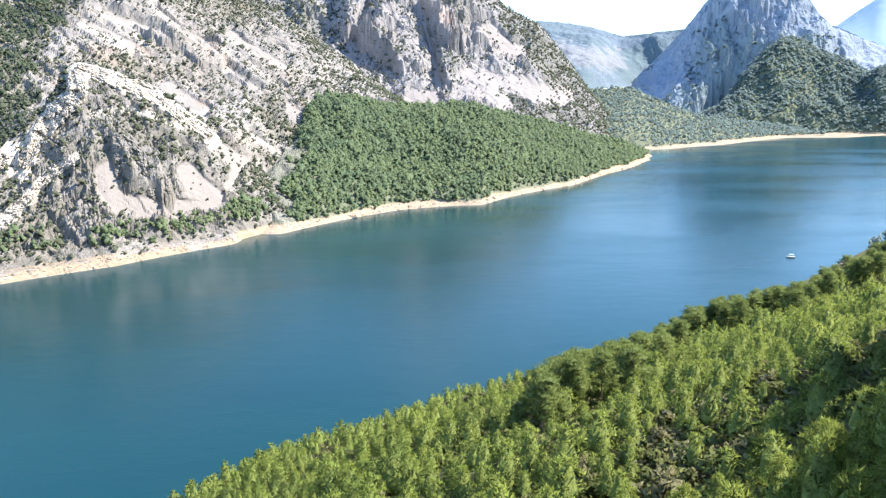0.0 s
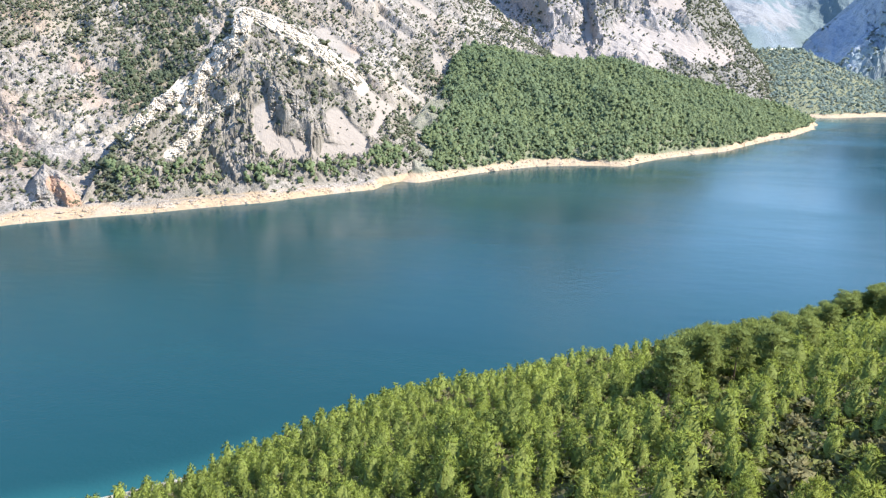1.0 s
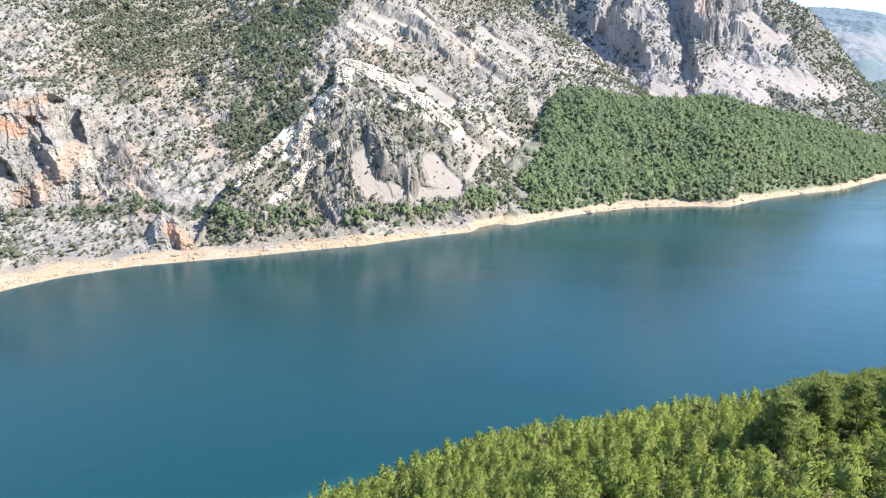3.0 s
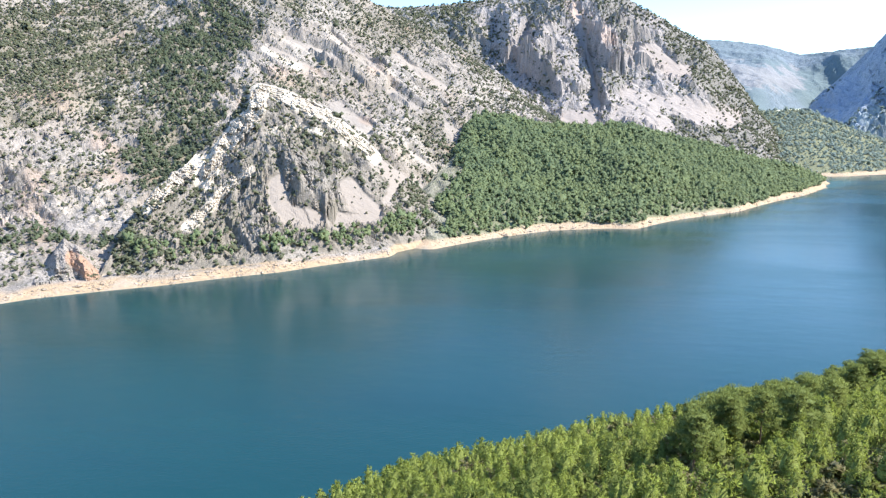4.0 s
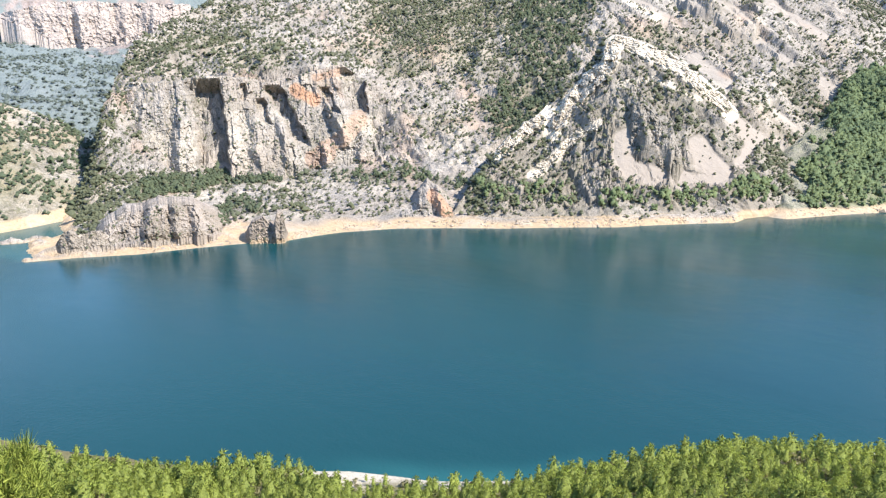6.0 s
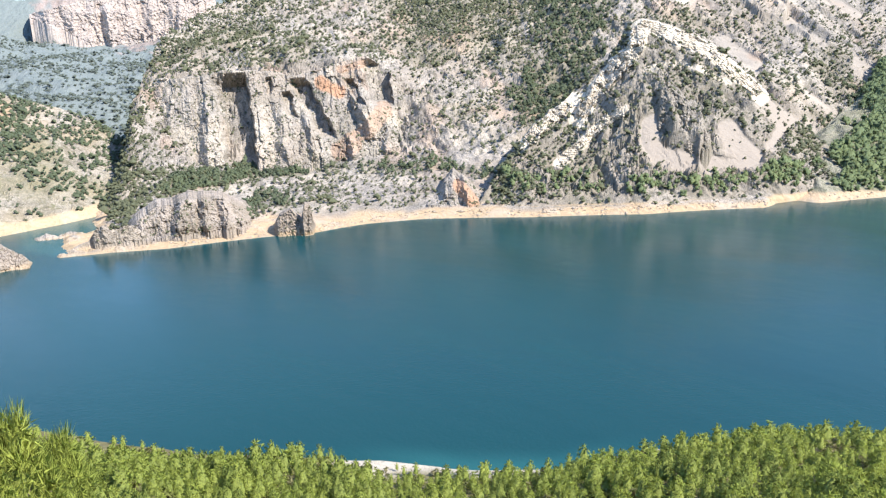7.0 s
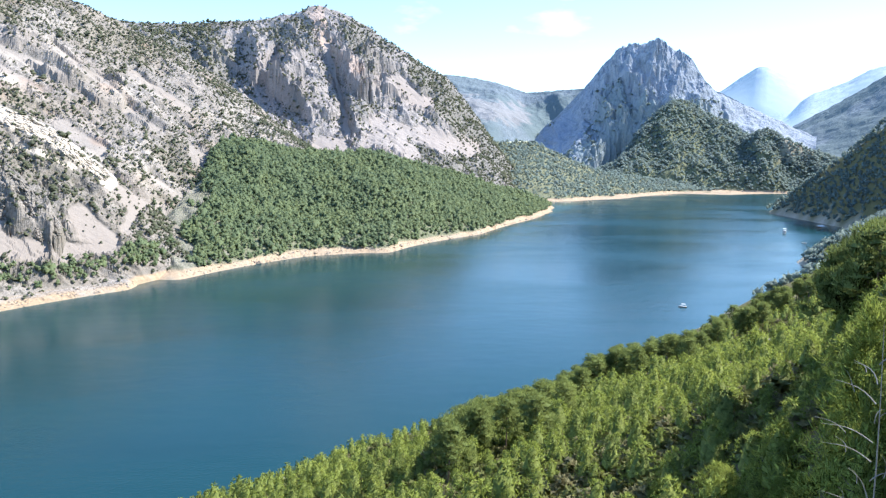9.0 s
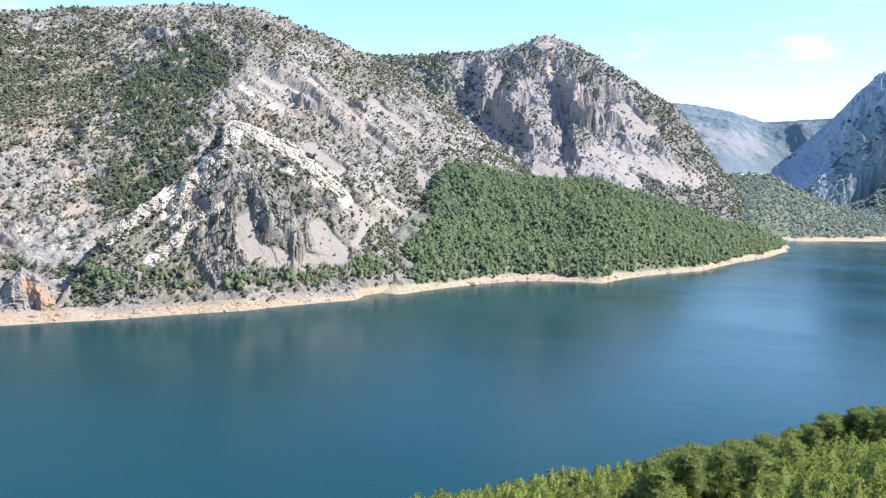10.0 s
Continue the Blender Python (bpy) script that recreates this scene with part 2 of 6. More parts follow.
class Slope:
    """A piece of hillside. Its lines run from the foot to the crest, as rows of (bearing, distance, slant in degrees from the lookout)
    ; rough: metres of relief."""

    def __init__(self, lines, rough=6.0, size=90.0, gully=10.0, gully_size=70.0, back=0.7, seed=1, crest_rough=3.0, drop=0.35, crag=8.0, fine=1.6, ribs=(), bed=0.0, dip=None, calm=None):
        self.lines = [np.array(l, float) for l in lines]
        self.rough, self.size, self.gully, self.gully_size = rough, size, gully, gully_size
        self.back, self.seed, self.crest_rough, self.drop, self.crag, self.fine, self.ribs = back, seed, crest_rough, drop, crag, fine, ribs
        self.bed, self.dip, self.calm = bed, dip, calm

    def profile(self, az):
        rs = [soft_interp(az, l[:, 0], l[:, 1]) for l in self.lines]
        zs = [100 + r * np.tan(np.radians(soft_interp(az, l[:, 0], l[:, 2]))) for r, l in zip(rs, self.lines)]
        return rs, zs

    def base(self, az, r):
        """The height without relief."""
        rs, zs = self.profile(az)
        z = zs[0] + (r - rs[0]) * self.drop
        for k in range(len(rs) - 1):
            s = (r - rs[k]) / np.maximum(rs[k + 1] - rs[k], 1.0)
            z = np.where(s >= 0, zs[k] + (zs[k + 1] - zs[k]) * np.minimum(s, 1), z)
        z = np.where(r > rs[-1], zs[-1] - (r - rs[-1]) * self.back, z)
        return z, (r - rs[0]) / (rs[-1] - rs[0])

    def slant(self, az, r):
        return np.degrees(np.arctan2(self.base(az, r)[0] - 100.0, r))

    def height(self, az, r):
        z, s = self.base(az, r)
        el = np.degrees(np.arctan2(z - 100.0, r))
        x, y = r * np.sin(np.radians(az)), r * np.cos(np.radians(az))
        env = smooth(0.0, 0.25, s) * (1 - smooth(0.8, 1.0, s))
        # gullies and buttresses push the slope back and forth
        fade = smooth(0.0, 0.12, s) * (1 - 0.9 * smooth(0.85, 1.0, s))
        ribs = []
        # rows: bearing and slant of the lower and of the upper end, depth, breadth of the steep and of the gentle side
        for a0, e0, a1, e1, deep, steep, gentle in self.ribs:
            ribs.append((a0, e0, a1, e1, deep, steep, gentle, 0.35 * steep * fbm(x, y, 22, 3, self.seed + 3)))
        out = 0.0
        for step in range(4):
            e2 = np.degrees(np.arctan2(self.base(az, r + out)[0] - 100.0, r))
            new_out = self.gully * fbm(az * 4.0 + e2 * 1.3, e2 * 3.0, self.gully_size / 6.0, 4, self.seed + 9, 0.5, True) * (0.3 + 0.7 * env) * fade
            new_out = new_out + self.crag * fbm(az * 9.0 + e2 * 4.0, e2 * 11.0, 8.0, 3, self.seed + 13, 0.5) * fade
            if self.bed:
                # ledges that follow the tilt of the beds
                k, pivot = self.dip(az)
                new_out = new_out + self.bed * fbm((az + k * e2) * 1.4, (e2 - k * (az - pivot)) * 8.0, 8.0, 4, self.seed + 17, 0.6, True) * fade
            for a0, e0, a1, e1, deep, steep, gentle, wobble in ribs:
                d = az - (a0 + (a1 - a0) * np.clip((e2 - e0) / (e1 - e0), 0, 1)) + wobble
                soft = 0.12 * (e1 - e0)
                shape = np.clip((d + steep) / steep, 0, 1) * np.exp(-np.maximum(d, 0) / gentle) - 0.3 * np.exp(-((d + steep) / steep) ** 2)
                new_out = new_out + deep * shape * ((smooth(e0 - soft, e0 + soft, e2) * (1 - smooth(e1 - soft, e1 + soft, e2))) if step else 1.0)
            out = new_out
        still = 1.0
        if self.calm:
            still = 1 - 0.9 * self.calm(az, el, x, y)
            out = out * still
        z = self.base(az, np.where(s < 1, np.minimum(r + out, r + np.maximum((1 - s), 0) * r), r))[0]
        n = self.rough * fbm(x, y, self.size, 6, self.seed) * (env + 0.1 * smooth(0.0, 0.1, s))
        n = n + self.crest_rough * fbm(x, y, 25.0, 5, self.seed + 5, 0.6) * smooth(0.5, 1.0, s)
        fine = self.fine * fbm(x, y, 18.0, 3, self.seed + 7, 0.5, True)
        return z + (n + fine * smooth(0.02, 0.1, s)) * (0.25 + 0.75 * still)


def stroke(az, el, x, y, wide, points, ragged=0.8, seed=400):
    """A ragged band of ground along a line of bearings and slants, 0 to 1."""
    best = np.full(np.shape(az), 1e9)
    p = np.array(points, float)
    for (ax, ay), (bx, by) in zip(p[:-1], p[1:]):
        vx, vy = bx - ax, by - ay
        f = np.clip(((az - ax) * vx + (el - ay) * vy) / (vx * vx + vy * vy), 0, 1)
        best = np.minimum(best, np.hypot(az - ax - f * vx, el - ay - f * vy))
    return 1 - smooth(0.75 * wide, 1.2 * wide, best + wide * ragged * fbm(x, y, 28, 4, seed))


def mesh_from(name, verts, faces, material, smooth_shade=True, normals=None):
    """One mesh from arrays of points and of faces that all have the same number of corners."""
    me = bpy.data.meshes.new(name)
    n, k = faces.shape
    me.vertices.add(len(verts))
    me.vertices.foreach_set("co", np.ascontiguousarray(verts, dtype=np.float32).ravel())
    me.loops.add(n * k)
    me.loops.foreach_set("vertex_index", np.ascontiguousarray(faces, dtype=np.int32).ravel())
    me.polygons.add(n)
    me.polygons.foreach_set("loop_start", np.arange(0, n * k, k, dtype=np.int32))
    me.update(calc_edges=True)
    me.polygons.foreach_set("use_smooth", np.full(n, smooth_shade))
    me.materials.append(material)
    me.update()
    if normals is not None:
        me.polygons.foreach_set("use_smooth", np.full(n, True))
        me.normals_split_custom_set_from_vertices(normals)
    return me


def carry(me, name, values):
    a = me.attributes.new(name, "FLOAT", "POINT")
    a.data.foreach_set("value", np.ascontiguousarray(np.clip(values, 0, 1), dtype=np.float32).ravel())


def grid_faces(n, m):
    i = np.arange(n - 1)[:, None] * m + np.arange(m - 1)[None, :]
    i = i.ravel()
    return np.stack([i, i + m, i + m + 1, i + 1], 1)


def build_slope(name, slope, az0, az1, n_az, n_up, material, masks, label, category="mountain", before=25.0, after=160.0, group="", soft=False):
    az = np.linspace(az0, az1, n_az)
    rs, zs = slope.profile(az)
    runs = [np.hypot(rs[k + 1] - rs[k], zs[k + 1] - zs[k]).mean() for k in range(len(rs) - 1)]
    cols = [rs[0][:, None] + before * np.linspace(-1, 0, 7)[None, :-1]]
    for k, run in enumerate(runs):
        n = max(6, int(n_up * run / sum(runs)))
        cols.append(rs[k][:, None] + (rs[k + 1] - rs[k])[:, None] * np.linspace(0, 1, n + 1)[None, :-1])
    cols.append(rs[-1][:, None] + after * np.linspace(0, 1, 12)[None, :])
    r = np.concatenate(cols, 1)
    a = np.repeat(az[:, None], r.shape[1], 1)
    z = slope.height(a, r)
    x, y = r * np.sin(np.radians(a)), r * np.cos(np.radians(a))
    me = mesh_from(name, np.stack([x, y, z], -1).reshape(-1, 3), grid_faces(*a.shape), material, soft)
    s = slope.base(a, r)[1]
    for key, v in masks(a, r, x, y, z, s, np.degrees(np.arctan2(z - 100.0, r))).items():
        carry(me, key, v)
    return tagged(new(name, me), label, category, group, "structure")


def shore_band(x, y, z, top=5.0):
    return (1 - smooth(top - 1.0, top + 1.2, z + 2.2 * fbm(x, y, 30, 3, 77)))


FACES = []


def build_crag(name, bottom, top, n_az, n_up, masks, label, ribs=(), rough=6.0, detail=2.0, edge=25.0, caves=(), material=None, seed=700, category="cliff", grain=1.0, cap=30.0, fall=None, skirt=25.0, foot=0.0, notches=()):
    """A rock face between two lines of (bearing, distance, slant); it may overhang. ribs as in Slope, with depth in metres; caves: bearing, slant, two half widths, depth."""
    bottom, top = np.array(bottom, float), np.array(top, float)
    u = np.linspace(0, 1, n_az)
    az = (bottom[0, 0] + (bottom[-1, 0] - bottom[0, 0]) * u)[:, None]
    v = np.linspace(0, 1, n_up)[None, :]
    a = np.repeat(az, n_up, 1)
    eb, et = np.interp(az, bottom[:, 0], bottom[:, 2]), np.interp(az, top[:, 0], top[:, 2])
    rb, rt = np.interp(az, bottom[:, 0], bottom[:, 1]), np.interp(az, top[:, 0], top[:, 1])
    ragged = fbm(a * 20, 0 * a, 8.0, 4, seed + 1) * 0.12 * grain
    el = eb + (et + ragged - eb) * v
    r = rb + (rt - rb) * v
    for a0, e0, a1, e1, deep, steep, gentle in ribs:
        f = (el - e0) / (e1 - e0)
        d = a - (a0 + (a1 - a0) * np.clip(f, 0, 1)) + 0.35 * min(steep, 1.0) * fbm(a * 12, el * 12, 9.0, 3, seed + 2)
        soft = np.clip(np.minimum(f + 0.15, 1.15 - f) / 0.3, 0, 1)
        r = r - deep * soft * np.clip((d + steep) / steep, 0, 1) * np.exp(-np.maximum(d, 0) / gentle)
    # clefts cut back into the rock, deepest at a sharp edge
    for a0, e0, a1, e1, wide, deep in notches:
        f = (el - e0) / (e1 - e0)
        d = a - (a0 + (a1 - a0) * np.clip(f, 0, 1)) + 0.25 * fbm(a * 12, el * 12, 9.0, 3, seed + 8)
        soft = np.clip(np.minimum(f, 1 - f) / 0.15 + 0.2, 0, 1)
        r = r + deep * soft * np.clip(3.5 * (d + wide) / wide, 0, 1) * np.clip(-d / 0.12, 0, 1)
    for a0, e0, wa, we, deep in caves:
        q = np.hypot((a - a0) / wa, (el - e0) / we) + 0.25 * fbm(a * 12, el * 12, 10.0, 3, seed + 3)
        r = r + deep * (1 - smooth(0.6, 1.1, q))
    r = r - 0.6 * rough * fbm(a * 10 * grain, el * 3.5 * grain, 9.0, 4, seed + 4, 0.55)
    # upright joints split the face into blocks of uneven depth
    for wide, high, part_of in ((0.75, 2.6, 0.7), (0.3, 0.9, 0.4)):
        warp = 0.5 * fbm(a * 12, el * 12, 10.0, 3, seed + 6)
        col = np.floor(a * grain / wide + warp)
        row = np.floor(el * grain / high + 0.7 * lattice(col.astype(np.int64), 0 * col.astype(np.int64), seed) + warp)
        r = r - rough * part_of * lattice(col.astype(np.int64), row.astype(np.int64), seed + 7)
    r = r - detail * fbm(a * 40 * grain, el * 40 * grain, 9.0, 3, seed + 5, 0.6, True)
    r = r + foot * np.clip(1 - v / 0.07, 0, 1) ** 2
    rim = 1 - smooth(0.0, 0.10, u) * (1 - smooth(0.90, 1.0, u))
    r = r + edge * rim[:, None]
    z = 100 + r * np.tan(np.radians(el))
    # the top runs back into the hill
    back = np.linspace(0, 1, 7)[None, 1:]
    r = np.concatenate([r, r[:, -1:] + cap * back], 1)
    z = np.concatenate([z, z[:, -1:] + (0.12 * cap * back - 0.25 * cap * back * back if fall is None else -fall * back)], 1)
    base = np.convolve(np.pad(r[:, 0], 12, mode="edge"), np.ones(25) / 25, mode="valid")[:, None]
    r = np.concatenate([base - 0.5 * skirt, r], 1)
    low = np.convolve(np.pad(z[:, 0], 12, mode="edge"), np.ones(25) / 25, mode="valid")[:, None]
    z = np.concatenate([low - skirt, z], 1)
    a = np.repeat(az, r.shape[1], 1)
    x, y = r * np.sin(np.radians(a)), r * np.cos(np.radians(a))
    me = mesh_from(name, np.stack([x, y, z], -1).reshape(-1, 3), grid_faces(*a.shape), material or ROCK, False)
    FACES.append((name, x, y, z))
    el = np.degrees(np.arctan2(z - 100.0, r))
    for key, value in masks(a, r, x, y, z, np.full(a.shape, 0.3), el).items():
        carry(me, key, value)
    return tagged(new(name, me), label, category, "", "structure")


# ---- the near shore, on whose slope the lookout stands ----
SHORE_S = (-900, -400, -125, -70, 0, 25, 50, 85, 120, 170, 360, 460, 560, 640, 686, 760, 830, 900, 1000, 1085, 1206, 1300, 1500, 1800, 3000)
SHORE_U = (420, 270, 190, 174, 166, 166, 174, 178, 176, 167, 163, 168, 158, 170, 206, 214, 195, 150, 200, 299, 415, 380, 330, 500, 700)


def near_height(x, y):
    u, s = -0.643 * x + 0.766 * y, 0.766 * x + 0.643 * y
    w = np.interp(s, SHORE_S, SHORE_U) - u + 5.0 * fbm(x, y, 60, 3, 3) * smooth(25, 110, np.hypot(x, y))
    h = np.interp(w, (-80, -12, 0, 5, 40, 110, 148, 158, 166, 169, 190, 260, 500, 1600, 5000), (-40, -7, 0, 2.2, 19, 50, 68, 76, 90, 97.6, 99, 125, 230, 500, 700))
    h = h * (1 - 0.42 * np.exp(-((s + 5) / 38) ** 2) * smooth(3, 15, w) * (1 - smooth(50, 110, w)))
    h = h * np.where(w > 0, np.interp(s, (100, 400, 700, 1200, 2000), (1.0, 1.3, 1.4, 1.9, 2.2)), 1.0)
    h = h + np.where(w > 0, smooth(0, 30, w) * smooth(8, 60, np.hypot(x, y)) * (3.0 * fbm(x, y, 70, 4, 4) + 1.0 * fbm(x, y, 14, 3, 8)), 0)
    return np.maximum(h, -25.0)


def build_ground():
    az = np.concatenate([np.linspace(-98, 62, 260), np.linspace(62, 262, 70)[1:]])
    r = np.concatenate([[0.02], np.geomspace(1.5, 320, 120), np.geomspace(330, 1700, 60), np.geomspace(1800, 4950, 10)])
    a, rr = np.meshgrid(az, r, indexing="ij")
    x, y = 0.4 + rr * np.sin(np.radians(a)), rr * np.cos(np.radians(a)) - 0.3
    z = near_height(x, y)
    me = mesh_from("ground", np.stack([x, y, z], -1).reshape(-1, 3), grid_faces(*a.shape), FLOOR)
    carry(me, "sand", shore_band(x, y, z, 3.2) * np.where(a < 0, smooth(-54, -49, a), 1.0))
    carry(me, "veg", np.clip(0.7 + 0.5 * fbm(x, y, 12, 3, 6) + smooth(250, 400, rr), 0, 1))
    tagged(new("ground", me), "steep stony hillside under pines, falling to the lake", "ground", "", "structure")


build_ground()

# ---- the far shore and the mountains; bearing, distance, slant ----
FAR_SHORE = [(-69.2, 441, -12.78), (-62.1, 431, -13.07), (-54.2, 439, -12.83), (-51.5, 438, -12.87), (-47.2, 457, -12.34), (-42.6, 465, -12.14),
             (-33.7, 466, -12.1), (-25, 481, -11.74), (-16.3, 521, -10.86), (-9.8, 579, -9.8), (-3.6, 640, -8.88), (2, 660, -8.6)]


def dip_main(az):
    """How the beds of the mountain lean, and the bearing that they lean about."""
    return 0.35 - 0.97 * smooth(-34, -29, az), -30.0


def dip_spur(az):
    return 1.1 - 1.72 * smooth(-26.6, -25.4, az), -26.0


MAIN = Slope([
    [(-72, 480, -13.5)] + FAR_SHORE[:9] + [(-13, 620, -9.4), (-10, 740, -7.4), (-5, 800, -6.8), (2, 860, -6.6)],
    [(-70, 500, -12.5), (-66, 540, -10), (-63, 590, -7.6), (-60, 610, -7.3), (-58, 632, -7.0), (-46, 632, -6.9), (-42, 600, -7.2), (-38, 575, -7.4), (-25, 570, -7.0), (-17, 620, -6.4), (-13, 720, -5.5), (-10, 790, -4), (2, 880, -6)],
    [(-70, 520, -12.5), (-65.5, 575, -9), (-63.5, 650, -3.4), (-61.8, 700, -0.9), (-58, 700, -0.7), (-52, 690, -0.3), (-47.5, 694, 0.0), (-45.0, 690, -0.8), (-42, 680, -2.4), (-36, 690, -3.0), (-25, 720, 0.0),
     (-14, 800, -1.2), (-10, 900, 0.3), (-7, 950, 0.5), (2, 960, -3.5)],
    [(-70, 560, -12.5), (-65.2, 600, -8), (-63.3, 670, -2.4), (-62.0, 735, 0.2), (-60.8, 780, 2.0), (-58.3, 840, 3.5), (-55.9, 900, 4.8), (-50, 1000, 6.8), (-41, 1080, 8.6), (-34.8, 1120, 9.7),
     (-26.9, 1130, 10.7), (-24.5, 1130, 10.85), (-21.7, 1130, 9.95), (-18.3, 1130, 8.95), (-16.5, 1130, 8.1), (-11.2, 1120, 5.5), (-7.2, 1100, 2.7), (-3.5, 1050, -0.3), (2, 980, -3)],
], rough=12, size=110, gully=9, seed=11, crest_rough=5, fine=1.5, crag=6, bed=9, dip=dip_main, calm=lambda a, el, x, y: bare_main(a, 0, x, y, 0, 0, el), ribs=[
    (-20.3, 4.0, -23.0, 7.0, 22, 1.0, 3.0), (-17.6, 2.0, -20.0, 4.8, 16, 0.8, 2.0), (-28.0, 6.0, -31.5, 8.8, 16, 1.0, 2.5), (-14.5, 0.5, -17.5, 4.5, 14, 0.9, 2.0), (-36.2, -2.0, -35.6, 2.5, 14, 1.2, 2.0)])
SPUR = Slope([
    [(-38, 482, -11.6), (-33.7, 478, -11.6), (-25, 492, -11.15), (-16.3, 535, -10.3), (-11, 590, -9.6)],
    [(-38, 490, -11.0), (-35.5, 535, -7.4), (-33.9, 552, -5.3), (-32.3, 575, -3.9), (-31.0, 590, -2.8), (-30.0, 600, -1.9), (-28.7, 612, -0.9), (-27.1, 622, 1.3), (-26.3, 628, 2.6), (-24.4, 632, 2.2),
     (-22.8, 634, 1.7), (-19.8, 632, -0.2), (-17.4, 630, -2.5), (-14, 640, -5.6), (-11, 640, -8)],
], rough=5, size=60, gully=4, gully_size=50, seed=21, crest_rough=2.0, back=0.5, drop=1.3, crag=5, bed=6, dip=dip_spur, calm=lambda a, el, x, y: scree_spur(a, el, x, y), ribs=[
    (-22.6, -7.0, -24.0, -2.4, 15, 0.9, 1.0), (-21.4, -6.6, -22.6, -3.5, 7, 0.5, 0.7), (-30.3, -4.6, -29.2, -2.2, 8, 0.6, 1.2), (-33.0, -6.6, -31.0, -4.2, 7, 0.6, 1.0), (-28.6, -6.0, -27.4, -3.6, 6, 0.6, 1.0),
    (-27.2, -9.6, -28.2, -7.6, 8, 0.8, 1.2)])
WOODHILL = Slope([
    [(-15.5, 560, -10), (-13, 550, -10.2), (-9.8, 581, -9.75), (-3.6, 642, -8.85), (0.8, 661, -8.6), (3, 662, -8.58), (5, 711, -8.0), (10.2, 811, -7.02), (14.1, 982, -5.82), (16.2, 1130, -5.05), (17.2, 1200, -5.6)],
    [(-15.5, 650, -8), (-13.5, 690, -5.4), (-11.2, 780, -3.0), (-10.2, 850, -0.5), (-7.1, 880, -0.15), (-3.9, 900, -0.9), (-0.4, 930, -1.0), (1.7, 940, -0.75), (3.8, 950, -1.4), (8, 1000, -2.4),
     (12.1, 1080, -3.5), (15.2, 1170, -4.4), (16.3, 1200, -5.0), (17.2, 1260, -6.0)],
], rough=9, size=110, gully=12, gully_size=40, seed=31, crest_rough=0.5, crag=2)
PEAK_B = Slope([
    [(-20, 1050, -2), (-5, 1050, -2.5), (3, 1080, -3), (10, 1180, -4), (14, 1300, -4.3)],
    [(-20, 1330, 6.5), (-10, 1330, 5.0), (-3, 1300, 4.2), (3, 1320, 3.2), (7, 1350, 1.5), (10.3, 1400, -1.0), (14, 1450, -3.6)],
    [(-20, 1480, 7.9), (-14, 1500, 8.05), (-10.5, 1500, 8.35), (-6.2, 1500, 8.8), (-4.1, 1500, 9.4), (-2.4, 1500, 10.05), (-0.7, 1500, 9.6), (1.5, 1500, 8.5), (3.3, 1500, 7.3), (5.4, 1520, 5.9), (7.5, 1550, 4.9),
     (9, 1560, 3.0), (11, 1580, 0.3), (12.8, 1580, -2.0), (14, 1580, -3.5)],
], rough=18, size=110, gully=16, gully_size=90, seed=41, crest_rough=4, crag=14, bed=16, dip=lambda az: (-0.45 + 0 * az, 0.0), calm=lambda a, el, x, y: bare_peak_b(a, el, x, y), ribs=[
    (0.7, 4.2, -0.4, 7.4, 75, 1.6, 2.2), (-5.7, 4.0, -4.3, 6.6, 42, 1.0, 1.5), (-2.6, 2.0, -5.8, 4.4, 40, 1.4, 2.0), (-7.4, 4.4, -6.6, 7.6, 42, 1.2, 1.6), (0.6, 0.5, -0.6, 4.5, 26, 0.7, 1.2),
    (4.6, 2.0, 2.4, 6.0, 26, 0.9, 1.5), (7.2, 1.0, 5.0, 4.6, 24, 0.9, 1.6), (-10.6, 5.0, -10.0, 7.9, 24, 1.0, 1.8)])
RIDGE_D = Slope([
    [(2, 1900, 0), (11, 2000, 0.4), (15, 2440, 0.6), (22, 2520, 0)],
    [(2, 2700, 5.5), (7.5, 2700, 5.25), (9.5, 2700, 5.0), (11.4, 2700, 4.65), (13.4, 2700, 4.0), (18, 2700, 4.3), (22, 2700, 4.2)],
], rough=40, size=260, gully=50, gully_size=110, seed=51, crest_rough=4)
VALLEY = Slope([
    [(6, 1240, -4.6), (12, 1290, -4.42), (16.7, 1332, -4.29), (21, 1451, -3.94), (25, 1675, -3.42), (28.6, 1701, -3.36), (31, 1800, -3.18), (33, 1850, -3.1)],
    [(6, 1650, 0.5), (10, 1700, 0.2), (14.3, 1700, 0.2), (16.6, 1700, -0.9), (19.2, 1740, -1.9), (22, 1800, -2.3), (26, 1850, -2.7), (33, 1950, -2.7)],
], rough=8, size=140, gully=8, seed=61, crest_rough=1)
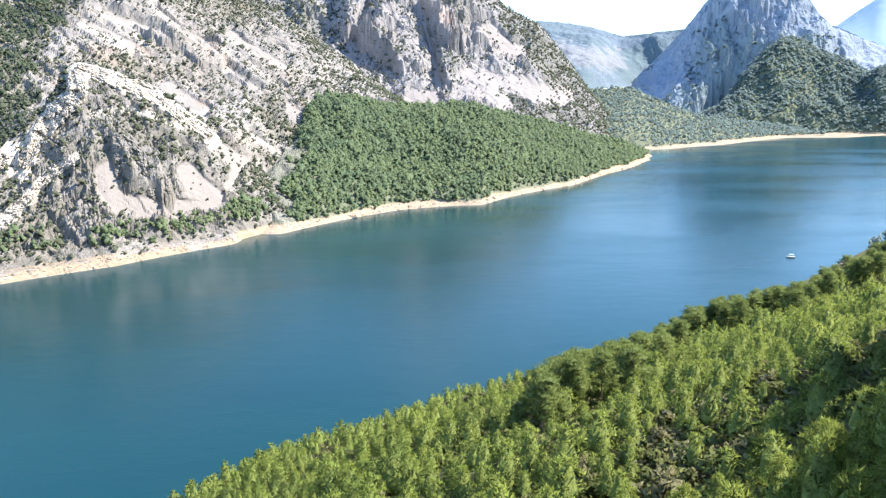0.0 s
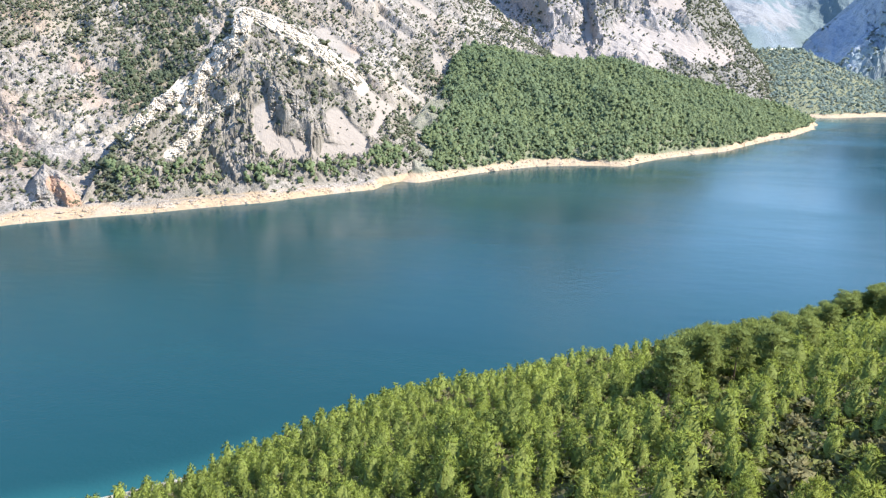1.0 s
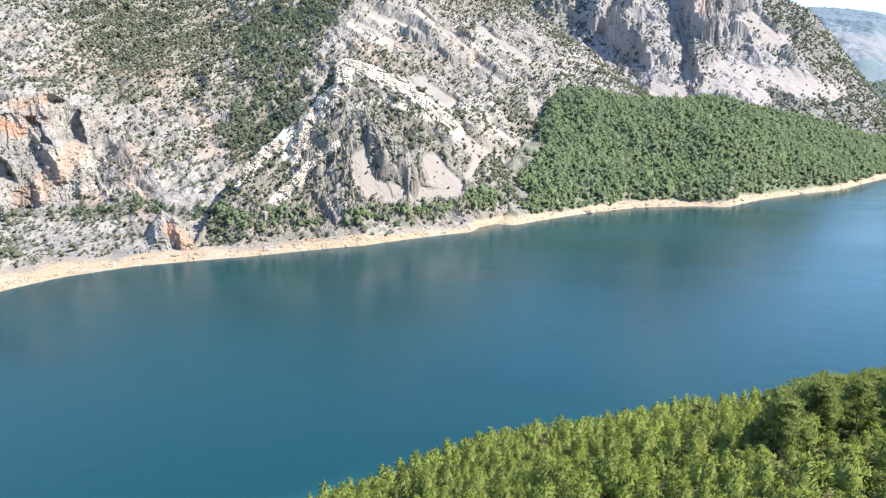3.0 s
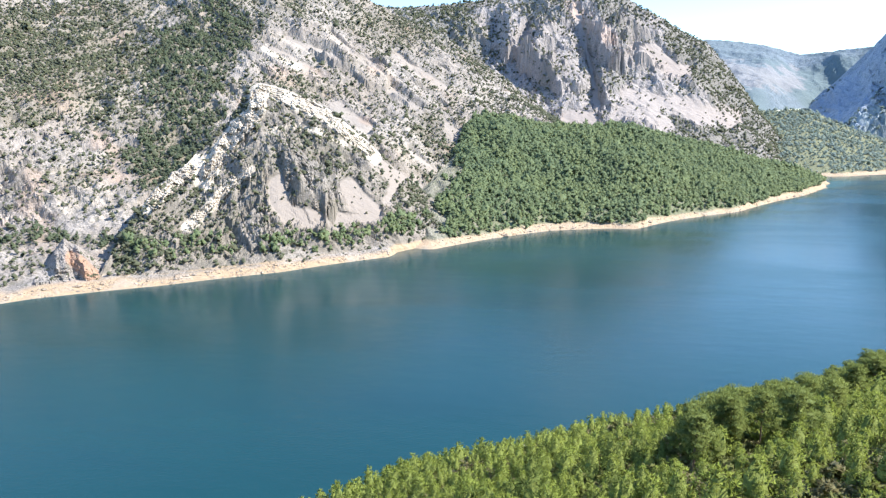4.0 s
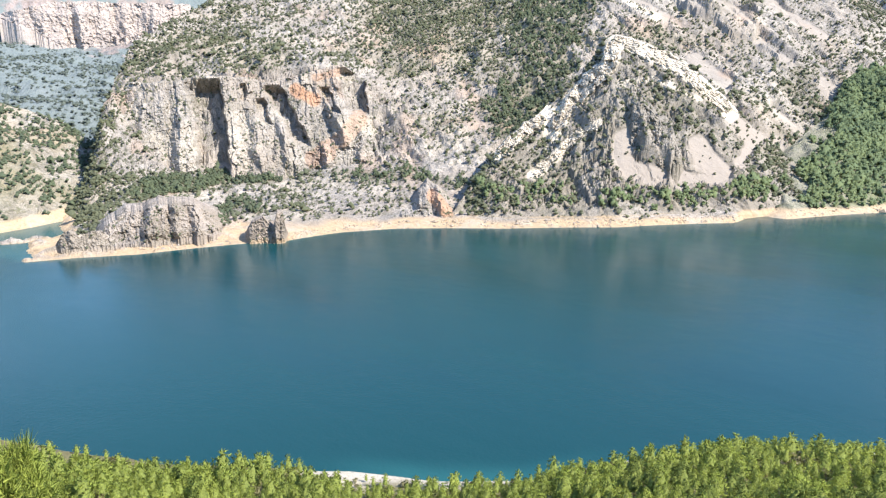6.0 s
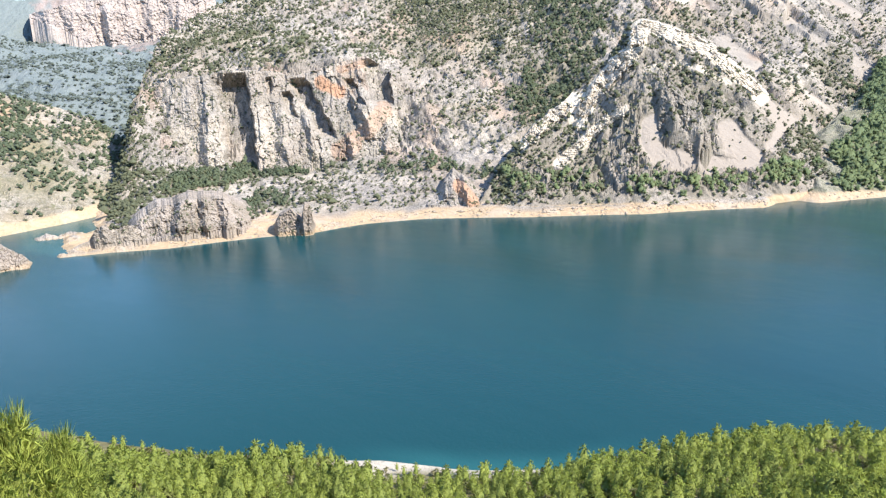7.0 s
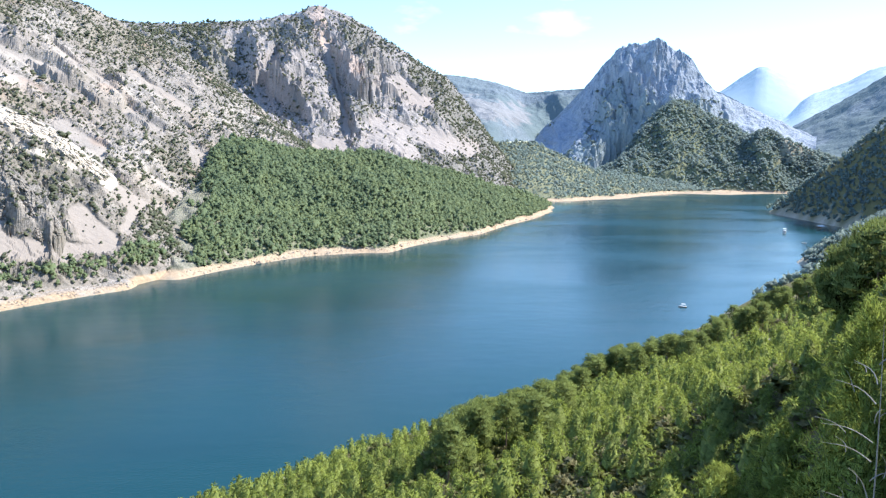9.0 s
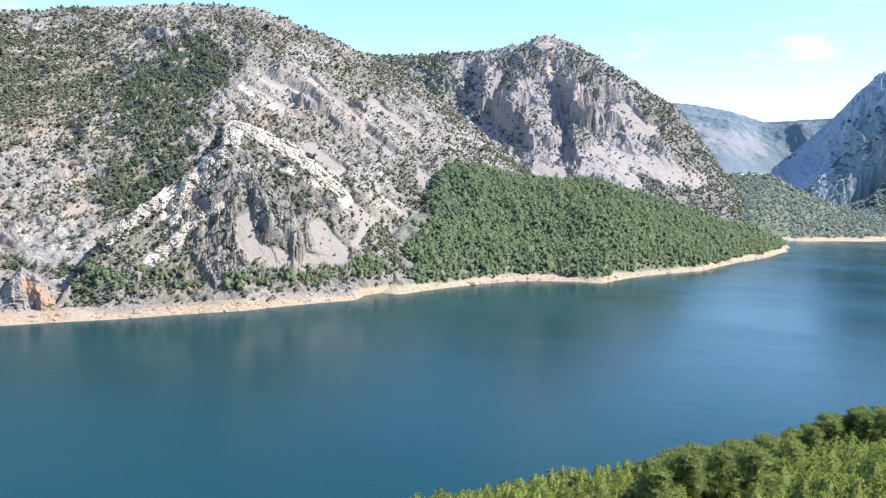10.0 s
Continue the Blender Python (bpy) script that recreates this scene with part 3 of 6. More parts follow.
PEAK_E = Slope([
    [(12, 1900, -2), (18, 1950, -2.5), (20, 2080, -2.5), (34, 2150, -2.4)],
    [(12, 2260, -1.5), (14.3, 2260, 0.1), (16.4, 2250, 1.2), (19.5, 2230, 2.2), (22, 2220, 2.8), (24, 2230, 2.8), (27, 2260, 2.2), (30, 2280, 1.2), (34, 2320, 0)],
    [(12, 2400, -1.0), (14.3, 2400, 0.7), (16.4, 2400, 2.85), (18, 2400, 4.55), (19.4, 2400, 6.4), (20.4, 2400, 7.1), (21.6, 2400, 7.4), (22.9, 2400, 7.6), (24.2, 2400, 6.65), (25.4, 2400, 6.35), (26.3, 2400, 4.95),
     (27, 2400, 4.2), (28.5, 2420, 3.5), (30.1, 2450, 2.7), (32.3, 2480, 1.6), (34, 2500, 0.8)],
], rough=22, size=160, gully=42, gully_size=80, seed=71, crest_rough=6, crag=26, ribs=[
    (19.6, -0.4, 21.4, 7.0, 75, 3.0, 3.0), (22.0, 2.0, 22.9, 7.2, 40, 0.9, 1.2), (24.2, 3.0, 24.8, 6.2, 60, 1.2, 1.6), (26.0, 2.4, 26.3, 4.6, 40, 0.9, 1.6), (17.2, -1.0, 18.4, 4.0, 30, 1.0, 1.5)])
SPUR_E = Slope([
    [(17, 1760, -2.6), (25, 1800, -3.2), (31, 1830, -3.1), (36, 1900, -3.0)],
    [(17, 1900, -2.9), (18.7, 1950, -2.0), (20.8, 2000, -0.9), (22.3, 2080, 1.6), (23.8, 2120, 3.2), (25.0, 2130, 3.6), (26.6, 2120, 2.6), (28.6, 2090, 1.6), (29.7, 2050, 0.8), (30.3, 2000, 1.3), (31.2, 2000, 1.4), (32.2, 2000, 0.6),
     (33.9, 2000, -0.1), (36, 2000, -0.8)],
], rough=20, size=140, gully=30, gully_size=60, seed=81, crest_rough=3)
RIDGE_G = Slope([
    [(29, 2300, -1), (46, 2300, -1)],
    [(29, 3300, -0.5), (31.8, 3300, 1.2), (34.7, 3200, 2.9), (37.8, 3100, 4.9), (41, 3100, 6.5), (46, 3100, 7)],
], rough=50, size=380, gully=50, gully_size=150, seed=91, crest_rough=5)
RIDGE_G2 = Slope([
    [(28, 3500, 0.5), (46, 3500, 0.5)],
    [(28, 4100, 2.6), (30, 4100, 1.8), (31.8, 4100, 2.0), (33.2, 4100, 3.7), (35.6, 4100, 4.6), (36.5, 4100, 5.2), (37.7, 4100, 5.65), (41, 4100, 5.0), (46, 4100, 5)],
], rough=6, size=300, gully=6, gully_size=120, seed=95, crest_rough=5, crag=0, fine=0)
PEAK_F = Slope([
    [(22, 4400, 2), (40, 4400, 2)],
    [(22, 4750, 2.5), (25, 4750, 3.0), (27.3, 4750, 3.9), (28.8, 4750, 5.0), (30.2, 4750, 5.9), (31.2, 4750, 5.4), (32.1, 4750, 4.85), (33.4, 4750, 4.05), (36, 4750, 3.2), (40, 4750, 3)],
], rough=5, size=300, gully=5, gully_size=150, seed=97, crest_rough=4, crag=0, fine=0)
HILL_L = Slope([
    [(-98, 520, -10.9), (-75.3, 512, -11.05), (-69, 540, -10.5), (-62.6, 583, -9.73), (-60, 600, -9.5)],
    [(-98, 760, 1.5), (-80, 780, -0.3), (-74, 780, -0.9), (-72, 780, -1.2), (-69, 770, -2.2), (-66.3, 750, -3.3), (-64.2, 720, -4.95), (-62.4, 700, -6.9), (-60, 680, -8.5)],
], rough=9, size=80, gully=10, seed=101, crest_rough=2.5)
BACK_L = Slope([
    [(-100, 820, -5.5), (-52, 820, -5.5)],
    [(-100, 1500, 0.5), (-72, 1500, 0.0), (-66, 1600, -0.3), (-52, 1600, 0.5)],
    [(-100, 2200, 2.6), (-72, 2200, 2.6), (-66, 2250, 1.6), (-52, 2250, 2)],
    [(-100, 2400, 4.0), (-78, 2400, 4.0), (-73.3, 2400, 4.1), (-70.5, 2400, 4.5), (-68, 2400, 4.6), (-66.6, 2400, 5.0), (-62, 2400, 5.0), (-57.9, 2400, 5.0), (-52, 2400, 5)],
], rough=36, size=240, gully=50, gully_size=60, seed=111, crest_rough=6)

LAND = dict(MAIN=MAIN, SPUR=SPUR, WOODHILL=WOODHILL, PEAK_B=PEAK_B, VALLEY=VALLEY, SPUR_E=SPUR_E, HILL_L=HILL_L, PEAK_E=PEAK_E)


def xy(az, r):
    return r * np.sin(np.radians(az)), r * np.cos(np.radians(az))


GULLY_WOOD = [(-28.6, 6.4), (-30.6, 4.6), (-31.4, 2.8), (-30.6, 0.8), (-31.6, -1.4), (-33.0, -3.0)]


def wood_main(a, r, x, y, z, s, el):
    """Closed wood on the mountain: the gully, the shore strip and the bench below the cliff."""
    w = stroke(a, el, x, y, 2.1, GULLY_WOOD, 0.7, 401)
    w = np.maximum(w, 0.9 * stroke(a, el, x, y, 0.62, [(-26.4, -9.9), (-23.0, -9.6), (-19.5, -9.3), (-16.0, -8.4), (-13.0, -7.4)], 0.9, 402))
    w = np.maximum(w, stroke(a, el, x, y, 0.5, [(-61.9, -8.5), (-55.3, -7.8), (-51.2, -7.7)], 0.8, 403))
    w = np.maximum(w, 0.8 * stroke(a, el, x, y, 0.6, [(-56.5, -11.1), (-54.9, -9.6), (-53.4, -10.3)], 0.9, 404))
    w = np.maximum(w, 0.55 * stroke(a, el, x, y, 1.1, [(-11.8, -3.5), (-13.2, -5.6), (-15.5, -8.0)], 1.6, 406))
    w = np.maximum(w, 0.3 * stroke(a, el, x, y, 0.6, [(-36, -9.9), (-31.5, -9.2), (-29, -9.6)], 1.4, 407))
    return np.maximum(w, 0.6 * stroke(a, el, x, y, 0.5, [(-47, -8.0), (-41, -8.0), (-36, -9.0)], 1.2, 405))


def bare_main(a, r, x, y, z, s, el):
    """Scree and slabs that carry next to no scrub."""
    w = stroke(a, el, x, y, 0.42, [(-20.4, 0.9), (-17.8, -1.1)])
    for line, wide in (([(-16.1, 1.9), (-13.8, 0.4)], 0.35), ([(-25.3, 5.2), (-22.4, 3.8)], 0.25), ([(-23.7, 5.8), (-19.9, 4.1)], 0.3), ([(-20.5, 6.0), (-16.4, 3.0)], 0.25), ([(-15.6, 4.6), (-12.0, 2.15)], 0.25),
                       ([(-17.4, -3.4), (-15.7, -4.8), (-14.0, -5.0)], 0.6), ([(-11.6, -0.9), (-10.6, -1.8)], 0.5), ([(-30.2, 8.6), (-28.6, 6.6)], 0.35), ([(-14.6, -3.0), (-12.8, -4.4)], 0.4)):
        w = np.maximum(w, stroke(a, el, x, y, wide, line))
    return w


def spot(a, el, a0, e0, wa, we):
    return np.exp(-((a - a0) / wa) ** 2 - ((el - e0) / we) ** 2)


def green_main(a, r, x, y, z, s, el):
    k, pivot = dip_main(a)
    g = 0.50 + 0.5 * fbm(x, y, 55, 4, 201) + 0.35 * fbm((a + k * el) * 1.4, (el - k * (a - pivot)) * 8.0, 7.0, 3, 203)
    g = g + 0.75 * spot(a, el, -38.5, 5.0, 5.5, 4.0) + 0.35 * spot(a, el, -37.5, 0.8, 3.5, 2.0) + 0.6 * spot(a, el, -15.0, 6.8, 4.0, 1.8) + 0.35 * spot(a, el, -26.0, 8.6, 7.0, 1.6)
    g = g + 0.3 * spot(a, el, -23.5, 2.6, 3.5, 0.8) + 0.35 * spot(a, el, -13.8, -1.0, 2.2, 2.0)
    cliff = smooth(-64, -62, a) * (1 - smooth(-46, -44, a)) * smooth(-7.6, -6.8, el) * (1 - smooth(-0.8, 0.4, el))
    return np.clip(g - 0.5 * cliff - 0.9 * bare_main(a, r, x, y, z, s, el), 0.04, 1)


def masks_main(a, r, x, y, z, s, el):
    g = green_main(a, r, x, y, z, s, el)
    red = 0.85 * stroke(a, el, x, y, 0.55, [(-49.9, -1.3), (-48.7, -2.1)]) + 0.5 * stroke(a, el, x, y, 0.35, [(-48.4, -0.5), (-46.8, -0.1)])
    red = np.maximum(red, 0.4 * stroke(a, el, x, y, 0.6, [(-48.6, -6.6), (-46.0, -4.4), (-45.2, -3.6)], 1.2))
    red = np.maximum(red, 0.2 * smooth(0.3, 0.6, fbm(x, y, 40, 3, 206)))
    cream = 0.18 * smooth(0.0, 0.5, fbm(x, y, 50, 3, 207)) + stroke(a, el, x, y, 0.25, [(-25.5, 5.1), (-23.1, 3.7)])
    return dict(veg=np.maximum(0.75 * smooth(0.45, 0.95, g), wood_main(a, r, x, y, z, s, el)), sand=shore_band(x, y, z, 2.8), red=red, scree=0.75 * bare_main(a, r, x, y, z, s, el), cream=cream)


RIM_LEFT = [(-26.3, 2.3, 0.35), (-26.1, 1.3, 0.75), (-26.2, 0.4, 0.85), (-27.5, -0.8, 0.8), (-28.9, -2.2, 0.7), (-29.6, -3.3, 0.6), (-30.3, -4.5, 0.3)]
RIM_RIGHT = [(-26.2, 2.3, 0.3), (-24.4, 1.7, 0.5), (-22.8, 1.0, 0.55), (-21.0, 0.1, 0.55), (-19.8, -0.8, 0.5), (-18.4, -2.0, 0.45), (-17.4, -3.0, 0.3)]
RIM_LOW = [(-30.7, -3.2, 0.35), (-32.1, -4.3, 0.6), (-33.3, -5.4, 0.6), (-34.4, -6.4, 0.4)]
RIM_FOOT = [(-26.8, -3.9, 0.5), (-28.4, -4.8, 0.4), (-29.8, -6.3, 0.35), (-31.7, -8.0, 0.4)]


def flat_line(rows):
    return [row[:2] for row in rows]


def cream_spur(a, el, x, y):
    w = stroke(a, el, x, y, 0.75, flat_line(RIM_LEFT), 0.4, 411)
    w = np.maximum(w, stroke(a, el, x, y, 0.5, flat_line(RIM_LOW), 0.8, 412))
    w = np.maximum(w, stroke(a, el, x, y, 0.5, flat_line(RIM_RIGHT), 0.8, 413))
    w = np.maximum(w, 0.7 * stroke(a, el, x, y, 0.28, [(-25.4, -1.0), (-23.4, -0.6), (-21.5, -1.1), (-19.7, -2.1)], 1.2, 410))
    return np.maximum(w, 0.8 * stroke(a, el, x, y, 0.35, flat_line(RIM_FOOT), 1.0, 414))


def scree_spur(a, el, x, y):
    w = stroke(a, el, x, y, 0.7, [(-24.8, -5.0), (-25.0, -6.3), (-24.3, -7.4), (-22.2, -7.8)], 0.5, 415)
    w = np.maximum(w, stroke(a, el, x, y, 0.75, [(-19.6, -5.5), (-18.9, -6.5), (-17.6, -7.3)], 0.5, 416))
    w = np.maximum(w, stroke(a, el, x, y, 0.6, [(-20.6, -7.9), (-17.8, -7.7)], 0.5, 418))
    w = np.maximum(w, stroke(a, el, x, y, 0.4, [(-30.5, -7.0), (-32.0, -8.0)], 0.8, 408))
    return np.maximum(w, stroke(a, el, x, y, 0.55, [(-17.4, -3.5), (-15.7, -4.8), (-16.4, -6.2)], 0.8, 417))


def masks_spur(a, r, x, y, z, s, el):
    return dict(veg=0.25 + 0.4 * smooth(-0.2, 0.3, fbm(x, y, 40, 3, 214)), sand=shore_band(x, y, z, 4.0), cream=cream_spur(a, el, x, y), scree=scree_spur(a, el, x, y))


def chance_spur(a, r, x, y, z, s, el):
    bare = np.maximum(0.9 * cream_spur(a, el, x, y), scree_spur(a, el, x, y))
    outcrop = stroke(a, el, x, y, 0.9, [(-23.4, -2.8), (-22.4, -4.5), (-21.6, -6.4)], 0.5, 419)
    return np.clip((0.60 + 0.8 * fbm(x, y, 40, 4, 301)) * (1 - 0.95 * np.maximum(bare, 0.8 * outcrop)), 0.03, 1)


def masks_wood(a, r, x, y, z, s, el):
    return dict(veg=0.15 + 0.65 * smooth(-11.5, -9.0, a + 2 * fbm(x, y, 40, 3, 446)), sand=shore_band(x, y, z, 4.0))


def masks_foothill(a, r, x, y, z, s, el):
    crag = smooth(31.4, 32.2, a) * (1 - smooth(33.6, 34.3, a)) * smooth(-1.0, -0.4, el + 0.5 * fbm(x, y, 60, 3, 433))
    return dict(veg=1 - crag, sand=shore_band(x, y, z, 4.0), cream=0.4 * crag)


def bare_peak_b(a, el, x, y):
    w = stroke(a, el, x, y, 0.6, [(2.4, 4.7), (3.9, 4.0), (6.0, 2.8)], 0.7, 421)
    w = np.maximum(w, 0.8 * stroke(a, el, x, y, 0.75, [(2.0, 1.6), (4.5, 0.9), (9.4, -0.4)], 0.9, 422))
    w = np.maximum(w, 0.8 * stroke(a, el, x, y, 0.7, [(1.6, 0.2), (4.5, -0.5)], 0.8, 427))
    w = np.maximum(w, stroke(a, el, x, y, 0.45, [(-2.4, -0.2), (-0.6, -0.3)], 0.7, 423))
    w = np.maximum(w, 0.8 * stroke(a, el, x, y, 0.3, [(-5.6, 6.0), (-6.2, 4.8)], 0.8, 428))
    return np.maximum(w, stroke(a, el, x, y, 0.22, [(-2.0, 7.6), (-1.4, 5.6), (-1.0, 4.1), (-0.2, 0.4)], 0.8, 424))


def green_peak_b(a, r, x, y, z, s, el):
    g = 0.5 + 0.6 * fbm(x, y, 90, 4, 221) + 0.9 * stroke(a, el, x, y, 1.3, [(5.4, 5.2), (7.4, 3.2), (9.6, 1.2), (11.6, -0.6), (12.6, -2)], 0.8, 425)
    g = g + 0.4 * smooth(-8, -12, a) + 0.5 * spot(a, el, 8.0, -1.6, 4.0, 0.8) + 0.4 * spot(a, el, 1.5, 2.6, 1.6, 1.0) + 0.45 * spot(a, el, -4.5, 7.8, 2.0, 1.0)
    face = stroke(a, el, x, y, 0.8, [(-2.2, 9.0), (-1.2, 7.2), (0.5, 5.4)], 0.6, 429)
    return np.clip(g - bare_peak_b(a, el, x, y) - 0.4 * face, 0.05, 1)


def masks_peak_b(a, r, x, y, z, s, el):
    red = stroke(a, el, x, y, 0.55, [(-2.5, 9.5), (-2.3, 7.6), (-0.9, 6.8), (0.3, 5.6)], 0.9, 426)
    return dict(veg=0.7 * smooth(0.35, 0.9, green_peak_b(a, r, x, y, z, s, el)), scree=bare_peak_b(a, el, x, y), red=0.6 * red)


def masks_far(a, r, x, y, z, s, el):
    rocks = stroke(a, el, x, y, 0.7, [(7.5, 3.4), (10.5, 2.6), (13.0, 2.2)], 1.0, 232)
    return dict(veg=smooth(0.0, 0.5, fbm(x, y, 300, 4, 231) + 0.25) * (1 - rocks), cream=0.6 * rocks)


def masks_e(a, r, x, y, z, s, el):
    return dict(veg=smooth(0.2, 0.6, fbm(x, y, 120, 4, 241) + 0.45 - s))


def masks_l(a, r, x, y, z, s, el):
    red = 0.8 * stroke(a, el, x, y, 0.8, [(-74.5, -4.9), (-73.2, -3.6), (-71.8, -2.7)]) + 0.4 * smooth(0.25, 0.5, fbm(x, y, 45, 3, 252))
    return dict(veg=0.6 * smooth(-0.1, 0.4, fbm(x, y, 90, 4, 251)), sand=shore_band(x, y, z, 6), red=0.6 * red)


def green_l(a, r, x, y, z, s, el):
    return np.clip(0.4 + 0.7 * fbm(x, y, 60, 4, 305) + 0.8 * stroke(a, el, x, y, 1.1, [(-70.7, -2.8), (-71.4, -4.6), (-70.2, -7.3), (-66.9, -8.9)]), 0.05, 1)


def masks_back(a, r, x, y, z, s, el):
    pale = stroke(a, el, x, y, 1.3, [(-67, 4.2), (-63.1, 2.6), (-59, 3.6)], 0.8, 431)
    return dict(veg=(1 - 0.8 * pale) * smooth(-0.6, 0.0, fbm(x, y, 200, 4, 432) + 0.2), red=0.25 * pale)


def masks_rock(a, r, x, y, z, s, el):
    return dict(sand=0.7 * shore_band(x, y, z, 1.6), red=0.06 + 0 * z, veg=0.4 * smooth(-0.2, 0.4, fbm(x, y, 12, 3, 441)))


def masks_outcrop(a, r, x, y, z, s, el):
    return dict(veg=0.25 + 0.4 * smooth(-0.1, 0.4, fbm(x, z, 9, 3, 447)))


def masks_white(a, r, x, y, z, s, el):
    return dict(red=0.3 * smooth(1.2, 2.0, el + 0.8 * fbm(x, y, 90, 3, 443)), veg=0.8 * (1 - smooth(1.0, 1.8, el + 0.8 * fbm(x, y, 90, 3, 443))))


def masks_cliff(a, r, x, y, z, s, el):
    m = masks_main(a, r, x, y, z, s, el)
    m["veg"] = 0.35 * smooth(0.15, 0.5, fbm(x, z, 14, 3, 444))
    m["cream"] = 0.05 + 0.25 * smooth(-0.1, 0.4, fbm(x, z, 30, 3, 445))
    m["scree"] = 0 * z
    return m


def masks_orange(a, r, x, y, z, s, el):
    return dict(sand=0.8 * shore_band(x, y, z, 3.0), red=0.7 * stroke(a, el, x, y, 0.45, [(-39.6, -9.5), (-38.9, -10.3), (-38.4, -10.9)], 0.6, 442))


def build_land():
    build_slope("mountain", MAIN, -71, 1, 720, 320, ROCK, masks_main, "grey limestone mountainside with scattered scrub above the lake")
    build_slope("spur", SPUR, -38, -11, 400, 180, ROCK, masks_spur, "triangular limestone spur with a cream bedded rim and scree", "rock spur")
    build_slope("wooded_hill", WOODHILL, -15.5, 17.2, 300, 110, WOODED, masks_wood, "rounded promontory covered with green pine wood", "hill", after=200)
    build_slope("rocky_peak", PEAK_B, -20, 14, 380, 220, PEAK, masks_peak_b, "pale rocky mountain peak with cliffs and scree fans")
    build_slope("distant_ridge", RIDGE_D, 2, 22, 180, 90, HAZED_HILLS, masks_far, "long ridge behind the valley, its colour hazed blue-green", "ridge")
    build_slope("valley_woods", VALLEY, 6, 33, 240, 60, WOODED, masks_wood, "low wooded valley side along a sandy shore", "hill")
    build_slope("pyramid_peak", PEAK_E, 12, 34, 290, 180, HAZED_PEAK, masks_e, "steep limestone peak above the lake's end, its colour hazed blue-grey")
    build_slope("wooded_spur", SPUR_E, 17, 36, 220, 90, WOODED, masks_foothill, "wooded foothill with a rocky crag below the peak", "hill")
    build_slope("wooded_ridge", RIDGE_G, 29, 46, 140, 80, HAZED_HILLS, masks_far, "wooded ridge behind the lake's end, its colour hazed blue-green", "ridge")
    build_slope("far_ridge", RIDGE_G2, 28, 46, 140, 60, HAZE_PALE, masks_far, "far ridge coloured pale blue for haze", "ridge", soft=True)
    build_slope("far_peak", PEAK_F, 22, 40, 140, 60, HAZE_PALE, masks_far, "summit in the far distance, coloured faint pale blue for haze", soft=True)
    build_slope("headland", HILL_L, -98, -60, 280, 110, SCRUBLAND, masks_l, "scrubby headland with ochre rocks beyond the cove", "hill")
    build_slope("back_mountain", BACK_L, -100, -52, 320, 160, HAZED_BACKWOOD, masks_back, "distant pale cliffs and wooded slopes beyond the cove, tinted bluish for haze")


build_land()

# ---- rocks along the far shore ----
SPIT = Slope([[(-70, 441, -12.8), (-61, 432, -13.05)], [(-69.6, 452, -12.9), (-68.3, 452, -12.1), (-67.5, 452, -11.9), (-66, 455, -11.9), (-64, 455, -11.9),
              (-62.9, 455, -12.0), (-61, 455, -12.2)]], 3, 12, 2, 10, 1.0, 503, 1.2, 0.8, 2.5, 0.9)
def meets(slope, az, el, r0, r1, steps=110):
    """The distance at which a line from the lookout first meets a slope."""
    found = np.full(az.shape, np.nan)
    for r in np.linspace(r0, r1, steps):
        hit = np.isnan(found) & (slope.height(az, np.full(az.shape, r)) > 100 + r * np.tan(np.radians(el)))
        found[hit] = r
    return np.where(np.isnan(found), slope.profile(az)[0][-1], found)


